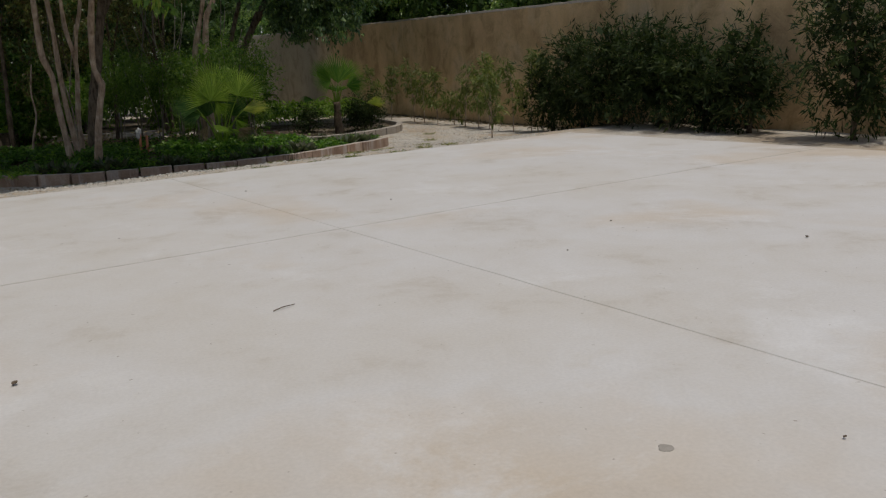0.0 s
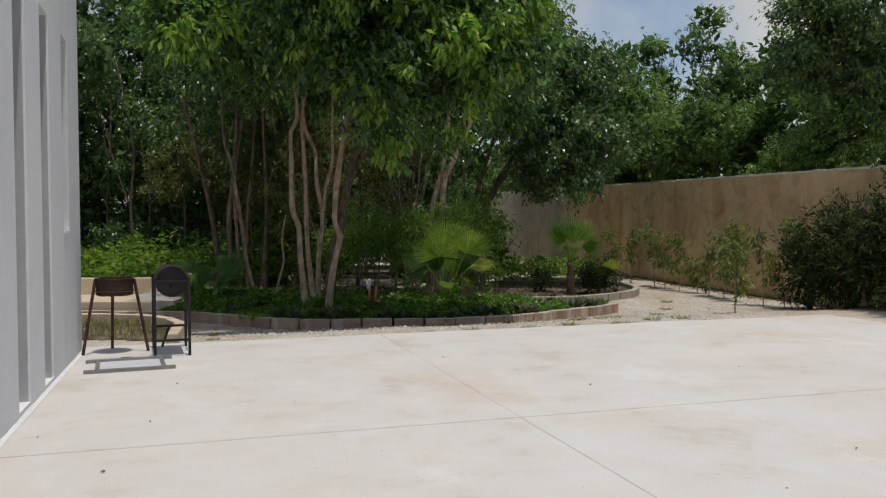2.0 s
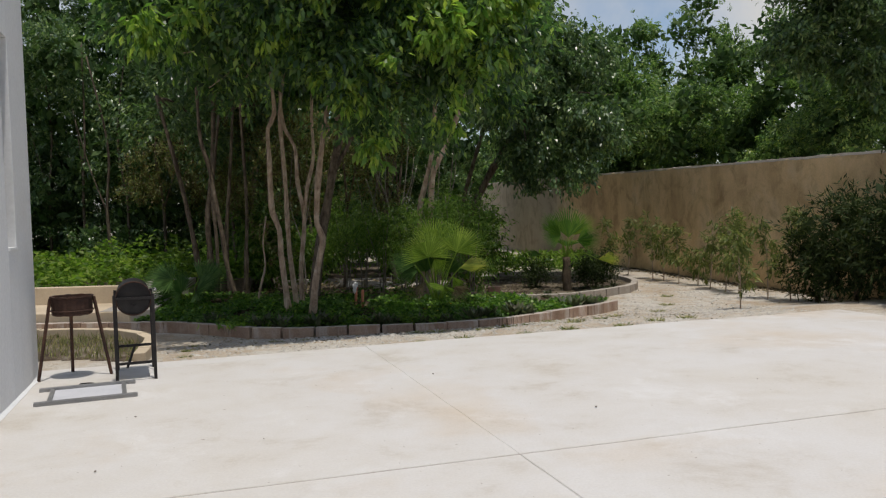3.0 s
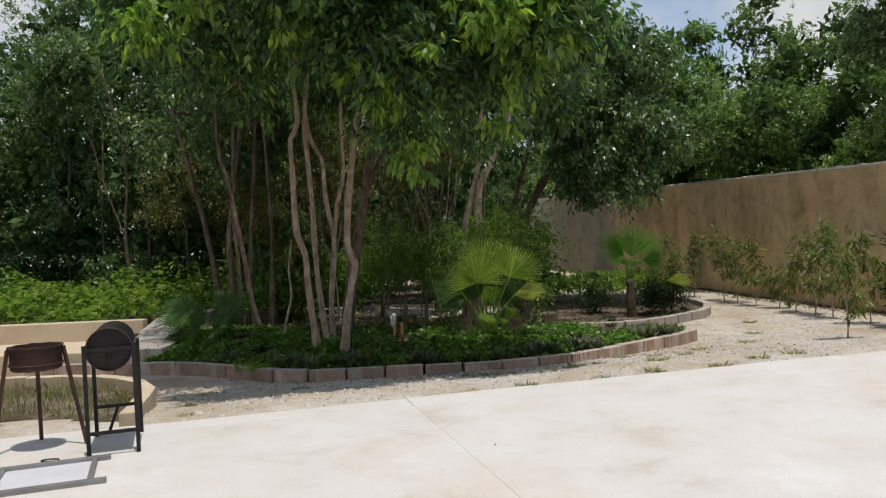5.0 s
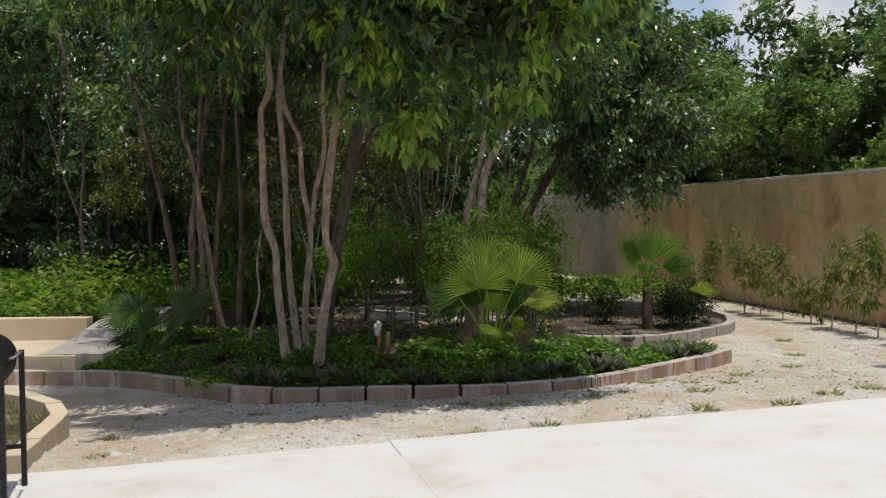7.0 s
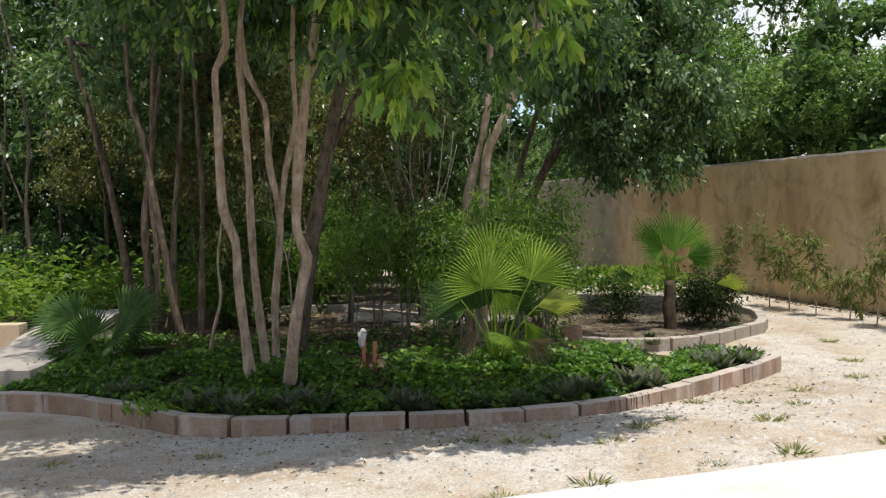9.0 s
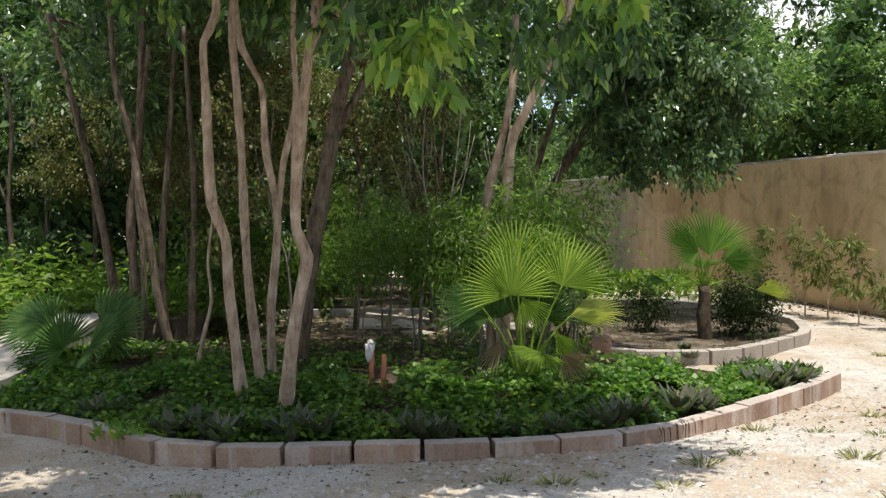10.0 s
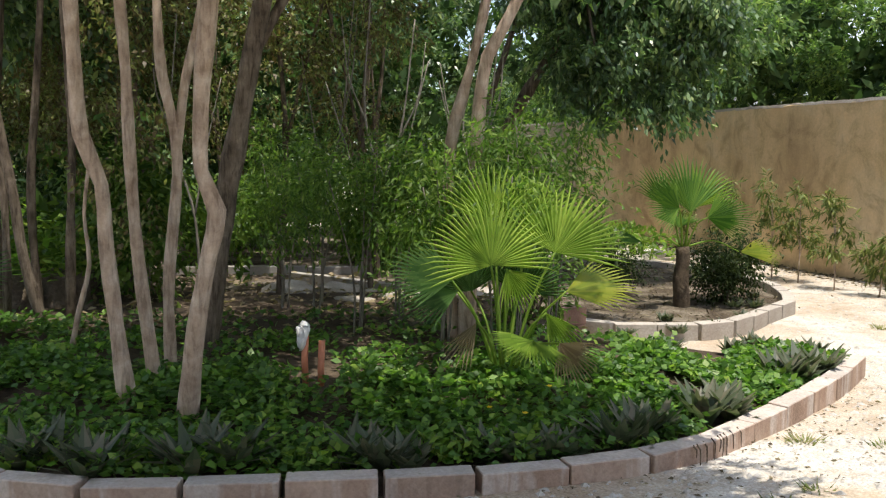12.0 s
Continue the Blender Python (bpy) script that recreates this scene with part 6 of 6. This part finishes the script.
# ---------------------------------------------------------------- debris
p = np.concatenate([scatter(11000, -3.4, 4.2, 7.0, 12.2, on_gravel), scatter(900, 4.2, 6.6, 11, 18, on_gravel)])
near = np.array([math.exp(-abs(kerb_y(x) - y) * 1.3) if x < 3.5 else 0.25 for x, y in p])
p = p[rng.random(len(p)) < 0.08 + 0.92 * near]
base = np.column_stack([p, [gz(x, y) + 0.006 for x, y in p]])
axis = rng.normal(size=base.shape) * np.array([1, 1, 0.12])
k = len(base)
length = 0.014 + 0.036 * rng.random(k) ** 1.5
stuff("leaf_debris", leaf_quads(base, axis, length, length * (0.2 + 0.3 * rng.random(k)), 0.3), L_DEBRIS, "dry brown leaf and twig debris on the gravel", "debris")
p = np.array([(wall_x(y) - 0.03 - 0.5 * d * d, y) for y, d in rng.uniform((8, 0), (26, 1), size=(3200, 2))])
base = np.column_stack([p, [gz(x, y) + 0.01 for x, y in p]])
axis = rng.normal(size=base.shape) * np.array([1, 1, 0.25])
stuff("wall_foot_litter", leaf_quads(base, axis, 0.05 + 0.06 * rng.random(len(p)), 0.022, 0.3), L_DEBRIS, "dry brown leaves gathered at the wall's foot", "debris")
p = scatter(900, -3.4, 1.2, 12.6, 16.5, lambda x, y: True)
base = np.column_stack([p, [max(soil_z(x, y), litter_z(x, y)) + 0.02 for x, y in p]])
axis = rng.normal(size=base.shape) * np.array([1, 1, 0.15])
stuff("fallen_leaves", leaf_quads(base, axis, 0.10, 0.045, 0.3), L_PALM_DRY, "pale fallen leaves on the shaded bed floor", "debris")

p = scatter(1500, 1.3, 4.4, 13.2, 18.5, lambda x, y: inside(RING_POLY, x, y))
base = np.column_stack([p, np.full(len(p), -0.185)])
axis = rng.normal(size=base.shape) * np.array([1, 1, 0.3])
stuff("ring_litter", leaf_quads(base, axis, 0.04 + 0.07 * rng.random(len(p)), 0.018, 0.3), L_DEBRIS, "dry leaves and bents on the ring's soil", "debris")

roots = thing("hanging_roots", Matrix.Translation((1.3, 10.3, -0.28)), "dark dry leaf roots hanging over the kerb", "roots")
for k in range(9):
    x = 1.12 + 0.045 * k + 0.02 * math.sin(k * 5)
    y = kerb_y(x) - 0.075
    drop = 0.04 + 0.11 * abs(math.sin(k * 2.3))
    pts = [(x - 1.3, y + 0.03 - 10.3, 0.175), (x - 1.3, y - 0.022 - 10.3, 0.165), (x - 1.3 + 0.006 * math.sin(k), y - 0.02 - 10.3, 0.165 - drop)]
    part("root", tube(bmesh.new(), smooth_line(pts, 0.03), 0.005, 0.002, 5, 0.3), M_TRUNK_PALM, roots)
